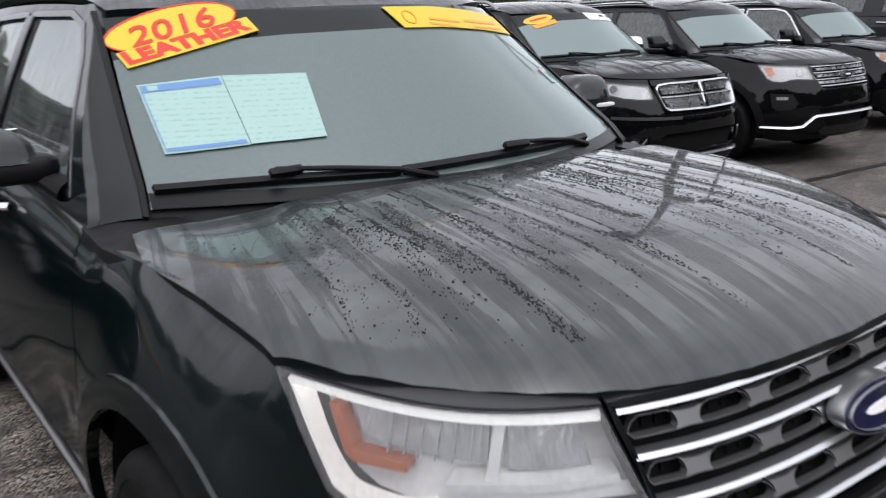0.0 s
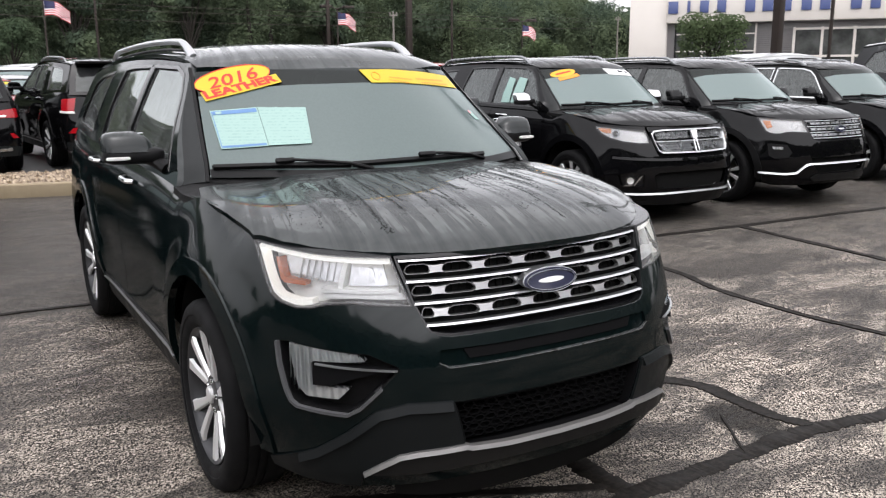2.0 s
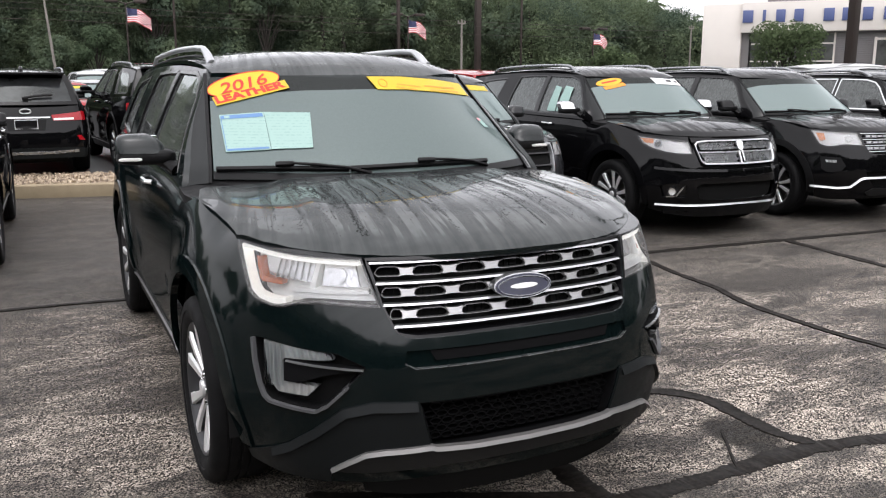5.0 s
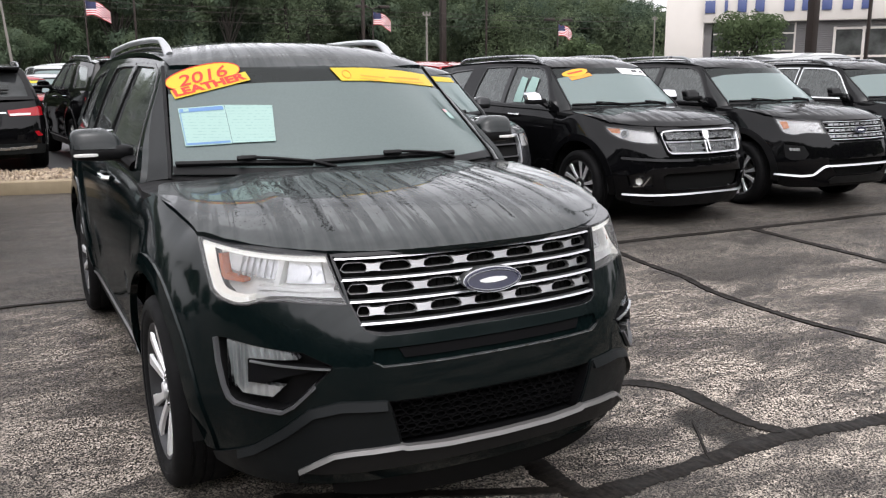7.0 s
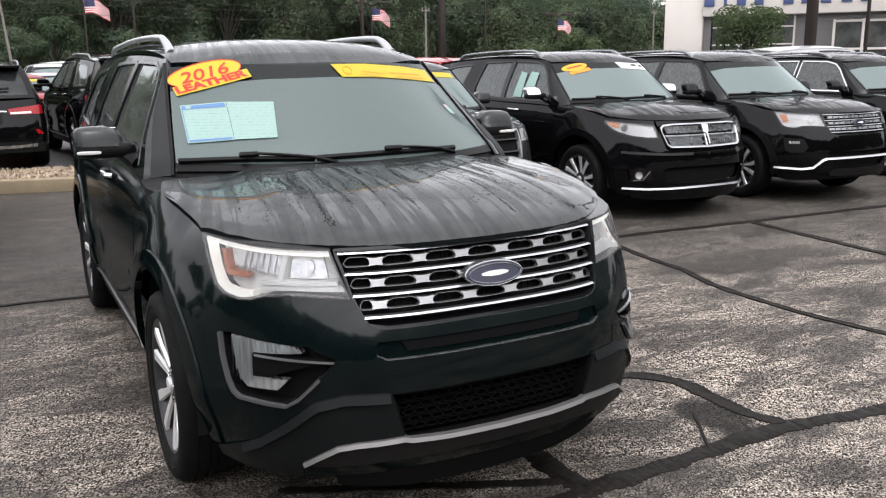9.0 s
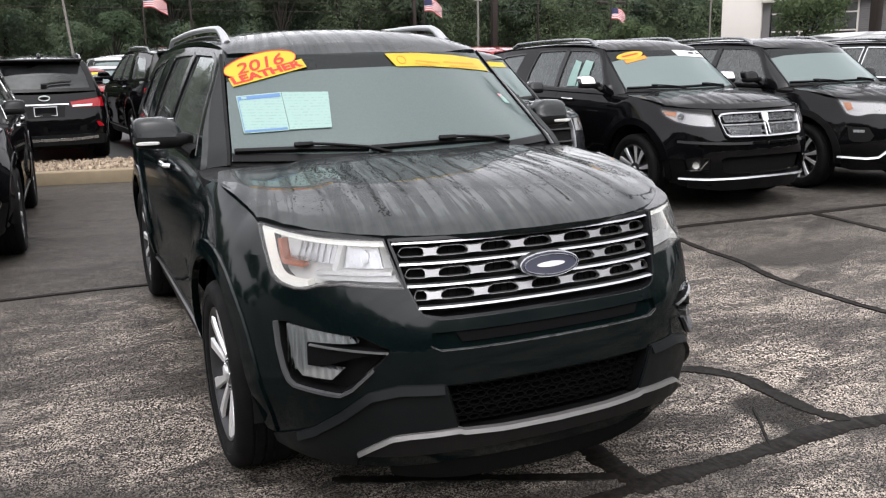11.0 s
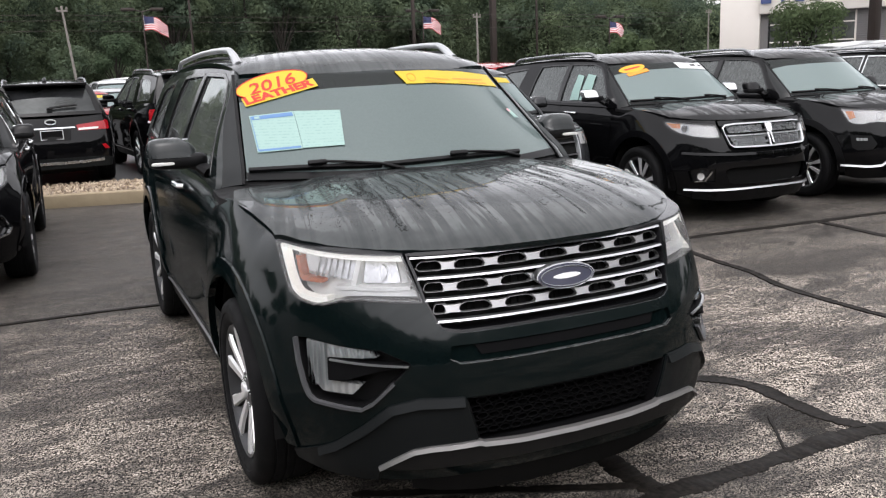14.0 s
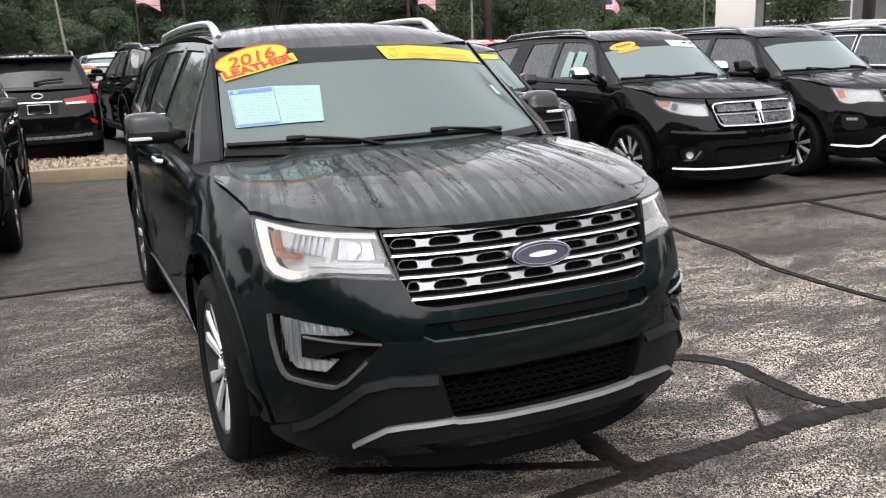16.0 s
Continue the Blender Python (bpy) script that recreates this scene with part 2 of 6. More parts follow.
def block(x0, x1, y0, y1, z0, z1, bevel=0.0, segments=2):
    bm = bmesh.new()
    bmesh.ops.create_cube(bm, size=1)
    for v in bm.verts:
        v.co = ((x0 + x1) / 2 + v.co.x * (x1 - x0), (y0 + y1) / 2 + v.co.y * (y1 - y0), (z0 + z1) / 2 + v.co.z * (z1 - z0))
    if bevel:
        bmesh.ops.bevel(bm, geom=bm.edges[:], offset=bevel, segments=segments, affect="EDGES", profile=0.5)
    out = [tuple(v.co) for v in bm.verts], [tuple(v.index for v in f.verts) for f in bm.faces]
    bm.free()
    return out


def resample(pts, step, closed=True):
    """Points along straight sides, no further apart than step."""
    out = []
    n = len(pts)
    for i in range(n if closed else n - 1):
        a, b = np.array(pts[i], float), np.array(pts[(i + 1) % n], float)
        k = max(1, int(math.ceil(np.linalg.norm(b - a) / step)))
        out += [tuple(a + (b - a) * j / k) for j in range(k)]
    if not closed:
        out.append(tuple(pts[-1]))
    return out


def within(px, py, poly):
    """Which of the points lie inside the outline."""
    hit = np.zeros(len(px), bool)
    q = np.array(poly)
    for (ax, ay), (bx, by) in zip(q, np.roll(q, -1, 0)):
        crosses = (ay > py) != (by > py)
        if by != ay:
            hit ^= crosses & (px < (bx - ax) * (py - ay) / (by - ay) + ax)
    return hit


def gap_to(px, py, poly):
    """Distance of the points from the outline."""
    best = np.full(len(px), 9.0)
    q = np.array(poly)
    for a, b in zip(q, np.roll(q, -1, 0)):
        ab = b - a
        t = np.clip(((px - a[0]) * ab[0] + (py - a[1]) * ab[1]) / max(ab @ ab, 1e-12), 0, 1)
        best = np.minimum(best, np.hypot(px - a[0] - t * ab[0], py - a[1] - t * ab[1]))
    return best


def panel(outline, surf, holes=(), step=0.04, lip=0.014, d=0.0, flip=False):
    """A skin panel: an outline on a surface, with openings cut through, its edges turned in by lip."""
    loops = [resample(outline, step)] + [resample(h, step) for h in holes]
    pts = [p for loop in loops for p in loop]
    edges, base = [], 0
    for loop in loops:
        edges += [(base + i, base + (i + 1) % len(loop)) for i in range(len(loop))]
        base += len(loop)
    o = np.array(loops[0])
    gu, gv = np.meshgrid(np.arange(o[:, 0].min(), o[:, 0].max(), step), np.arange(o[:, 1].min(), o[:, 1].max(), step))
    gu, gv = gu.ravel(), gv.ravel()
    keep = within(gu, gv, loops[0])
    for loop in loops[1:]:
        keep &= ~within(gu, gv, loop)
    for loop in loops:
        keep &= gap_to(gu, gv, loop) > step * 0.45
    pts += list(zip(gu[keep], gv[keep]))
    v2, _, tris, *_ = geometry.delaunay_2d_cdt([Vector(p) for p in pts], edges, [], 0, 1e-6)
    v2 = np.array([tuple(p) for p in v2])
    tris = np.array([tuple(t) for t in tris])
    c = v2[tris].mean(1)
    ok = within(c[:, 0], c[:, 1], loops[0])
    for loop in loops[1:]:
        ok &= ~within(c[:, 0], c[:, 1], loop)
    tris = tris[ok]
    p = surf(v2[:, 0], v2[:, 1], d)
    q = surf(v2[:, 0], v2[:, 1], d - (lip or 0.01))
    if flip:
        p, q = p * [-1, 1, 1], q * [-1, 1, 1]
    n = np.cross(p[tris[:, 1]] - p[tris[:, 0]], p[tris[:, 2]] - p[tris[:, 0]])
    if ((p - q)[tris[:, 0]] * n).sum() < 0:
        tris = tris[:, ::-1]
    faces = [tuple(t) for t in tris]
    verts = [tuple(v) for v in p]
    if lip:
        count = {}
        for t in faces:
            for i in range(3):
                e = (t[i], t[(i + 1) % 3])
                count[tuple(sorted(e))] = None if tuple(sorted(e)) in count else e
        rim = [e for e in count.values() if e]
        ids = {}
        for a, b in rim:
            for i in (a, b):
                if i not in ids:
                    ids[i] = len(verts)
                    verts.append(tuple(q[i]))
            faces.append((b, a, ids[a], ids[b]))
    return verts, faces


def tube(path, radius, sides=10, flat=1.0, closed=False, up=(0, 0, 1), caps=True):
    """A round or flattened bar along a path; radius is one number or one for each point."""
    path = [Vector(p) for p in path]
    n = len(path)
    radii = radius if isinstance(radius, (list, tuple)) else [radius] * n
    verts, faces = [], []
    for i, p in enumerate(path):
        a = path[i - 1] if i or closed else p
        b = path[(i + 1) % n] if i < n - 1 or closed else p
        t = (b - a).normalized()
        side = t.cross(Vector(up))
        side = side.normalized() if side.length > 1e-4 else t.orthogonal().normalized()
        top = side.cross(t)
        for j in range(sides):
            w = 2 * math.pi * j / sides
            verts.append(tuple(p + radii[i] * (math.cos(w) * side + flat * math.sin(w) * top)))
    for i in range(n if closed else n - 1):
        for j in range(sides):
            a, b = i * sides, (i + 1) % n * sides
            faces.append((a + j, a + (j + 1) % sides, b + (j + 1) % sides, b + j))
    if caps and not closed:
        faces.append(tuple(reversed(range(sides))))
        faces.append(tuple(range((n - 1) * sides, n * sides)))
    return verts, [tuple(reversed(f)) for f in faces]


def turned(profile, n=48, axis="x"):
    """A profile of (radius, along) pairs turned round an axis."""
    verts, faces = [], []
    for i in range(n):
        w = 2 * math.pi * i / n
        for r, a in profile:
            verts.append((a, r * math.cos(w), r * math.sin(w)) if axis == "x" else (r * math.cos(w), r * math.sin(w), a))
    m = len(profile)
    for i in range(n):
        for j in range(m - 1):
            faces.append((i * m + j, i * m + j + 1, (i + 1) % n * m + j + 1, (i + 1) % n * m + j))
    if axis != "x":
        faces = [tuple(reversed(f)) for f in faces]
    return verts, faces


def loaf(cx, cy, cz, rx, ry, rz, e=0.6, rings=12, sides=20):
    """A rounded box-like lump (a superellipsoid)."""
    verts, faces = [], []

    def pw(v):
        return math.copysign(abs(v) ** e, v)
    for i in range(rings + 1):
        b = -math.pi / 2 + math.pi * i / rings
        for j in range(sides):
            a = 2 * math.pi * j / sides
            verts.append((cx + rx * pw(math.cos(b)) * pw(math.cos(a)), cy + ry * pw(math.cos(b)) * pw(math.sin(a)), cz + rz * pw(math.sin(b))))
    for i in range(rings):
        for j in range(sides):
            faces.append((i * sides + j, i * sides + (j + 1) % sides, (i + 1) * sides + (j + 1) % sides, (i + 1) * sides + j))
    return verts, faces


def strip(pts, surf, width, d0, d1, flip=False, closed=False, tilt=0.0):
    """A raised ribbon that follows a line on a surface; tilt lays its upper edge back."""
    p = resample(pts, 0.03, closed)
    n = len(p)
    verts, faces = [], []
    for i in range(n):
        a, b = np.array(p[i - 1 if i or closed else 0]), np.array(p[(i + 1) % n if i < n - 1 or closed else i])
        t = (b - a) / (np.linalg.norm(b - a) + 1e-9)
        nrm = np.array([-t[1], t[0]])
        for k, dd in ((-1, d0), (-.8, d1), (.8, d1), (1, d0)):
            q = np.array(p[i]) + nrm * k * width / 2
            v = surf(q[0], q[1], dd - tilt * (k * nrm[1] > 0))
            verts.append((-v[0] if flip else v[0], v[1], v[2]))
    for i in range(n if closed else n - 1):
        for k in range(3):
            a, b = i * 4 + k, (i + 1) % n * 4 + k
            faces.append((a, a + 1, b + 1, b))
    if not closed:
        faces += [(0, 1, 2, 3), tuple((n - 1) * 4 + k for k in (3, 2, 1, 0))]
    f = faces[n // 2 * 3 - 2 if n > 2 else 1]
    nn = (Vector(verts[f[1]]) - Vector(verts[f[0]])).cross(Vector(verts[f[2]]) - Vector(verts[f[0]]))
    o = surf(p[n // 2][0], p[n // 2][1], d1) - surf(p[n // 2][0], p[n // 2][1], d1 - 0.01)
    o = Vector((-o[0] if flip else o[0], o[1], o[2]))
    if nn.dot(o) < 0:
        faces = [tuple(reversed(q)) for q in faces]
    return verts, faces


def spline(pts, n=400):
    """Catmull-Rom curve through points, resampled evenly; returns lengths and points."""
    p = np.array(pts, float)
    p = np.vstack([2 * p[0] - p[1], p, 2 * p[-1] - p[-2]])
    out = []
    for i in range(1, len(p) - 2):
        a, b, c, d = p[i - 1:i + 3]
        t = np.linspace(0, 1, 24, endpoint=False)[:, None]
        out.append(0.5 * (2 * b + (c - a) * t + (2 * a - 5 * b + 4 * c - d) * t ** 2 + (3 * b - a - 3 * c + d) * t ** 3))
    q = np.vstack(out + [p[-2][None]])
    s = np.concatenate([[0], np.cumsum(np.linalg.norm(np.diff(q, axis=0), axis=1))])
    even = np.linspace(0, s[-1], n)
    return even, np.stack([np.interp(even, s, q[:, k]) for k in range(q.shape[1])], 1)


def graph(xs, ys):
    """A smooth function through (x, y) knots, level or straight beyond them."""
    xs, ys = np.array(xs, float), np.array(ys, float)
    h, d = np.diff(xs), np.diff(ys) / np.diff(xs)
    m = np.concatenate([[d[0]], np.where(d[1:] * d[:-1] > 0, (d[1:] * h[:-1] + d[:-1] * h[1:]) / (h[1:] + h[:-1]), 0), [d[-1]]])

    def f(x):
        x = np.clip(np.asarray(x, float), xs[0], xs[-1])
        i = np.clip(np.searchsorted(xs, x) - 1, 0, len(xs) - 2)
        t = (x - xs[i]) / h[i]
        return (ys[i] * (1 + 2 * t) * (1 - t) ** 2 + m[i] * h[i] * t * (1 - t) ** 2
                + ys[i + 1] * t * t * (3 - 2 * t) + m[i + 1] * h[i] * t * t * (t - 1))
    return f


def ease(x, a, b):
    t = np.clip((np.asarray(x, float) - a) / (b - a), 0, 1)
    return t * t * (3 - 2 * t)


class Body:
    """The skin of a sport utility vehicle that faces -y, its front axle at y = 0: four surfaces, each a function of two numbers,
    for the half with x > 0 (flip for the other). kx, ky, kz stretch it; nose and tail lengthen its ends."""

    def __init__(self, kx=1.0, ky=1.0, kz=1.0):
        self.k = np.array([kx, ky, kz])
        self.s, self.plan = spline([(0, -.985), (.25, -.975), (.45, -.94), (.60, -.872), (.72, -.775), (.815, -.645), (.885, -.50),
                                    (.932, -.34), (.958, -.15), (.968, .1), (.968, .6), (.966, 1.5), (.966, 2.4), (.964, 3.0),
                                    (.95, 3.5), (.915, 3.85), (.83, 4.03), (.6, 4.10), (.3, 4.13), (0, 4.14)], 1200)
        t = np.gradient(self.plan, axis=0)
        n = np.stack([t[:, 1], -t[:, 0]], 1)
        self.norm = n / np.linalg.norm(n, axis=1)[:, None]
        z = (.18, .30, .42, .55, .72, .82, .90, .98, 1.06, 1.14, 1.22)
        self.front = graph(z, (.10, .03, .0, -.012, 0, .035, .072, .105, .14, .19, .24))
        self.corner = graph(z, (.10, .03, .0, -.02, -.005, .008, .028, .052, .082, .12, .17))
        self.side = graph(z, (.09, .05, .024, .008, .0, .004, .010, .018, .030, .048, .07))
        self.edge_y = graph((0, .3, .523, .7, .80, .847, .87), (-.872, -.843, -.758, -.60, -.475, -.39, -.33))
        self.edge_z = graph((0, .5, .7, .847), (1.036, 1.038, 1.048, 1.072))
        self.rise = graph((0, .012, .05, .12, .3, .6, 1.0, 1.3), (0, .014, .036, .064, .108, .143, .17, .182))
        self.crown = graph((.4, .66, .74, .88, 1.1, 1.4, 2.0, 2.8, 3.4, 3.8), (1.60, 1.642, 1.684, 1.726, 1.757, 1.775, 1.783, 1.765, 1.735, 1.70))
        self.belt = graph((0, .5, 1.6, 2.6, 3.6), (1.12, 1.158, 1.18, 1.20, 1.225))
        self.shut = graph((-.45, -.1, .08, .3), (.847, .885, .905, .900))

    def arc(self, y):
        """Length along the plan at which the side passes y."""
        side = self.s < self.s[-1] - .9
        return np.interp(y, self.plan[side, 1], self.s[side])

    def out(self, p):
        return p * self.k

    def skin(self, s, z, d=0.0):
        """Bumper, wings and doors: s along the plan from the middle of the front, z the height, d outwards."""
        s, z = np.broadcast_arrays(np.asarray(s, float), np.asarray(z, float))
        sg = np.where(s < 0, -1.0, 1.0)
        s = np.abs(s)
        p = np.stack([np.interp(s, self.s, self.plan[:, k]) for k in (0, 1)], -1)
        n = np.stack([np.interp(s, self.s, self.norm[:, k]) for k in (0, 1)], -1)
        n = n / np.linalg.norm(n, axis=-1, keepdims=True)
        a, b = ease(s, .45, .95), ease(s, 1.0, 1.75)
        inset = self.front(z) * (1 - a) + a * (self.corner(z) * (1 - b) + self.side(z) * b)
        c = ease(s, self.s[-1] - 1.3, self.s[-1] - .5)
        inset = inset * (1 - c) + c * (self.front(z) * .6)
        y = p[..., 1]
        wing = ease(y, -.42, -.25) * (1 - ease(y, 3.6, 3.9))
        top = np.where(y < .3, self.hood_z(self.shut(y), y), self.belt(y))
        want = np.where(y < .35, p[..., 0] - self.shut(y), .085) - self.side(top)
        h = np.clip((top - z) / .13, 0, 1)
        inset = inset + wing * np.maximum(want, 0) * (1 - h) ** 2.4
        # a crease along the doors and the flare of the wheel arches
        for yc in (0.0, 2.865):
            r = np.hypot(y - yc, z - .40)
            inset = inset - .018 * ease(r, .66, .50) * ease(y, yc - .75, yc - .45) * ease(z, .3, .5)
        inset = inset + .018 * np.exp(-((z - .60) / .16) ** 2) * ease(y, .5, .9) * (1 - ease(y, 2.0, 2.4))
        q = p - n * (inset - d)[..., None]
        return self.out(np.stack([q[..., 0] * sg, q[..., 1], z], -1))

    def hood_z(self, x, y):
        x = np.abs(np.asarray(x, float))
        t = np.maximum(y - self.edge_y(x), 0)
        dome = .010 * ease(x, .60, .50) * ease(t, .03, .35)
        return self.edge_z(x) + self.rise(t) * (1 - .34 * (x / .85) ** 3) + dome

    def hood(self, x, y, d=0.0):
        x, y = np.broadcast_arrays(np.asarray(x, float), np.asarray(y, float))
        return self.out(np.stack([x, y, self.hood_z(x, y) + d], -1))

    def screen_y(self, x, z):
        """How far back the windscreen lies; it wraps round more towards its top."""
        h = z - 1.229
        return .15 + 1.10 * h + (.43 + .80 * np.clip(h, 0, .45)) * x * x + .12 * h * (z - 1.65)

    def screen(self, x, z, d=0.0):
        """The windscreen over width and height."""
        x, z = np.broadcast_arrays(np.asarray(x, float), np.asarray(z, float))
        y = self.screen_y(x, z)
        return self.out(np.stack([x, y - .70 * d, z + .70 * d], -1))

    def house_x(self, y, z):
        """Half the width of the cabin above the belt."""
        w = .905 - .05 * ease(y, 2.6, 4.0) - .035 * (1 - ease(y, 1.0, 2.2)) * ease(z, 1.25, 1.6)
        h = z - 1.17
        return w - .30 * h - .18 * h * h - .25 * np.maximum(h - .40, 0) ** 1.5

    def house(self, y, z, d=0.0):
        y, z = np.broadcast_arrays(np.asarray(y, float), np.asarray(z, float))
        x = self.house_x(y, z)
        return self.out(np.stack([x + d, y, z], -1))

    def roof_z(self, x, y):
        x = np.abs(np.asarray(x, float))
        back = .33 * x * x * (1 - ease(y, 1.2, 2.4))
        return self.crown(y - back) - .064 * (x / .70) ** 2.6

    def roof(self, x, y, d=0.0):
        x, y = np.broadcast_arrays(np.asarray(x, float), np.asarray(y, float))
        return self.out(np.stack([x, y, self.roof_z(x, y) + d], -1))


# ---- vehicles ----
RI, RO, HUB = 0.465, 0.535, 0.385


def arch(b, yc, z0, z1, r, n=14):
    """Points (s, z) along a wheel arch from its front foot at height z0 to its rear foot at z1."""
    a0, a1 = math.asin((z0 - .40) / r), math.asin((z1 - .40) / r)
    angles = np.linspace(math.pi - a0, a1, n)
    return [(float(b.arc(yc + r * math.cos(a))), .40 + r * math.sin(a)) for a in angles]


def wheel_geo():
    tyre = turned([(.262, .092), (.285, .112), (.30, .119), (.318, .120), (.322, .124), (.345, .124), (.364, .115), (.377, .096), (.380, .07), (.380, .066),
                   (.374, .064), (.374, .056), (.381, .054), (.381, .022), (.375, .020), (.375, .012), (.382, .010), (.382, -.010), (.375, -.012), (.375, -.02), (.381, -.022),
                   (.381, -.06), (.377, -.095), (.362, -.116), (.33, -.124), (.262, -.1)], 56)
    barrel = turned([(.262, -.1), (.255, -.1), (.238, -.02), (.236, .05), (.25, .092), (.262, .104), (.269, .108), (.270, .098), (.262, .094)], 56)
    disc = turned([(.0, .03), (.07, .03), (.08, .02), (.165, .02), (.165, .0), (.06, .0)], 40)
    cap = turned([(.0, .098), (.030, .098), (.034, .094), (.036, .07)], 24)
    boss = turned([(.036, .085), (.075, .078), (.085, .06), (.085, .02), (.0, .02)], 30)
    return tyre, barrel, disc, cap, boss


def spokes_geo(twin=True):
    """Ten blade spokes in five pairs: bright machined faces and dark flanks between them."""
    faces_geo, flank_geo = [], []
    for k in range(5):
        for sg in (-1, 1):
            a0 = 2 * math.pi * k / 5 + math.pi / 2
            rows = []
            for r, off, w, a in ((.045, .22, .014, .074), (.10, .23, .016, .083), (.17, .25, .020, .094), (.225, .265, .024, .101), (.258, .275, .030, .103)):
                th = a0 + sg * off * (1.0 if twin else .0)
                c, s = math.cos(th), math.sin(th)
                rows.append([(a - dz, r * c - e * s, r * s + e * c) for e, dz in ((-w, .012), (-w * .75, 0), (w * .75, 0), (w, .012), (w * .8, .05), (-w * .8, .05))])
            v = [p for row in rows for p in row]
            n = len(rows)
            top = [(i * 6 + j, i * 6 + j + 1, (i + 1) * 6 + j + 1, (i + 1) * 6 + j) for i in range(n - 1) for j in (0, 1, 2)]
            low = [(i * 6 + j, i * 6 + (j + 1) % 6, (i + 1) * 6 + (j + 1) % 6, (i + 1) * 6 + j) for i in range(n - 1) for j in (3, 4, 5)]
            faces_geo.append((v, top))
            flank_geo.append((v, low))
    nuts = [moved(turned([(.0, .088), (.009, .088), (.011, .08), (.011, .06)], 8), pose(0, .057 * math.cos(a), .057 * math.sin(a))) for a in np.arange(5) * 2 * math.pi / 5 + .3]
    return join(*faces_geo), join(*flank_geo), nuts


WHEEL, SPOKES = wheel_geo(), spokes_geo()


def wheel(car, x, y, left, turn=0.0, face=None, dark=None, near=False):
    """A wheel under a car: x is the outer face of its tyre."""
    face, dark = face or ALLOY, dark or WHEELGREY
    tyre, barrel, disc, cap, boss = WHEEL
    m = pose(x - .124, y, HUB) @ pose(0, 0, 0, turn)

    def at(geo):
        return flipped(moved(geo, m), not left)
    w = part("wheel", at(barrel), dark, car)
    part("tyre", at(tyre), RUBBER, w, "black rubber tyre, wet")
    part("spokes", at(SPOKES[0]), face, w, "machined alloy spokes", sharp=25)
    part("spoke_back", at(SPOKES[1]), dark, w)
    part("hub", at(boss), dark, w)
    part("centre_cap", at(cap), face, w)
    if near:
        for nut in SPOKES[2]:
            part("wheel_nut", at(nut), CHROME, w)
    part("brake_disc", at(disc), STEEL, w)


def mirror_pair(car, b, paint_mat, lamp=True, cap_mat=None, reach=0.0):
    for flip in (True, False):
        k = b.k

        def sc(geo):
            return flipped(([(v[0] * k[0] - reach, v[1] * k[1], v[2] * k[2]) for v in geo[0]], geo[1]), flip)
        shell = loaf(1.035, .765, 1.312, .106, .070, .058, .50, 14, 28)
        shell = [(v[0], v[1] + .42 * max(0, v[2] - 1.272) + .05 * max(0, v[0] - 1.0), max(v[2], 1.284) - .42 * max(0, 1.0 - v[0]) * (v[2] > 1.30)) for v in shell[0]], shell[1]
        body = part("door_mirror", sc(shell), cap_mat or paint_mat, car)
        low = loaf(1.010, .775, 1.264, .132, .072, .036, .55, 10, 28)
        part("mirror_base", sc(low), PLASTIC, body)
        part("mirror_glass", sc(block(.95, 1.12, .828, .836, 1.25, 1.36, .003)), MIRROR, body)
        part("mirror_arm", sc(tube([(.97, .77, 1.255), (.92, .745, 1.236), (.880, .70, 1.205)], [.036, .038, .046], 10, .7)), PLASTIC, body)
        if lamp:
            part("indicator_lamp", sc(loaf(1.085, .708, 1.258, .052, .012, .008, .5, 6, 14)), PEARL, body, "clear indicator strip")


def mirror_s(half):
    """A closed outline on both sides of the middle, from its right half given from one middle point to the other."""
    return [tuple(p) for p in half] + [(-p[0], p[1]) for p in reversed(half) if abs(p[0]) > 1e-6]


HL_TOP = [(1.204, 1.060), (1.02, 1.050), (.844, 1.043), (.70, 1.038), (.606, 1.034)]
HL_IN = [(.566, .956), (.528, .884)]
HL_LOW = [(.64, .890), (.748, .896), (.828, .890), (.884, .874), (.936, .870), (1.012, .880), (1.062, .902), (1.112, .96), (1.164, 1.02)]
GRILLE = [(0, 1.036), (.592, 1.036), (.556, .968), (.528, .90), (.487, .83), (.470, .805), (.44, .79), (.40, .784), (0, .786)]


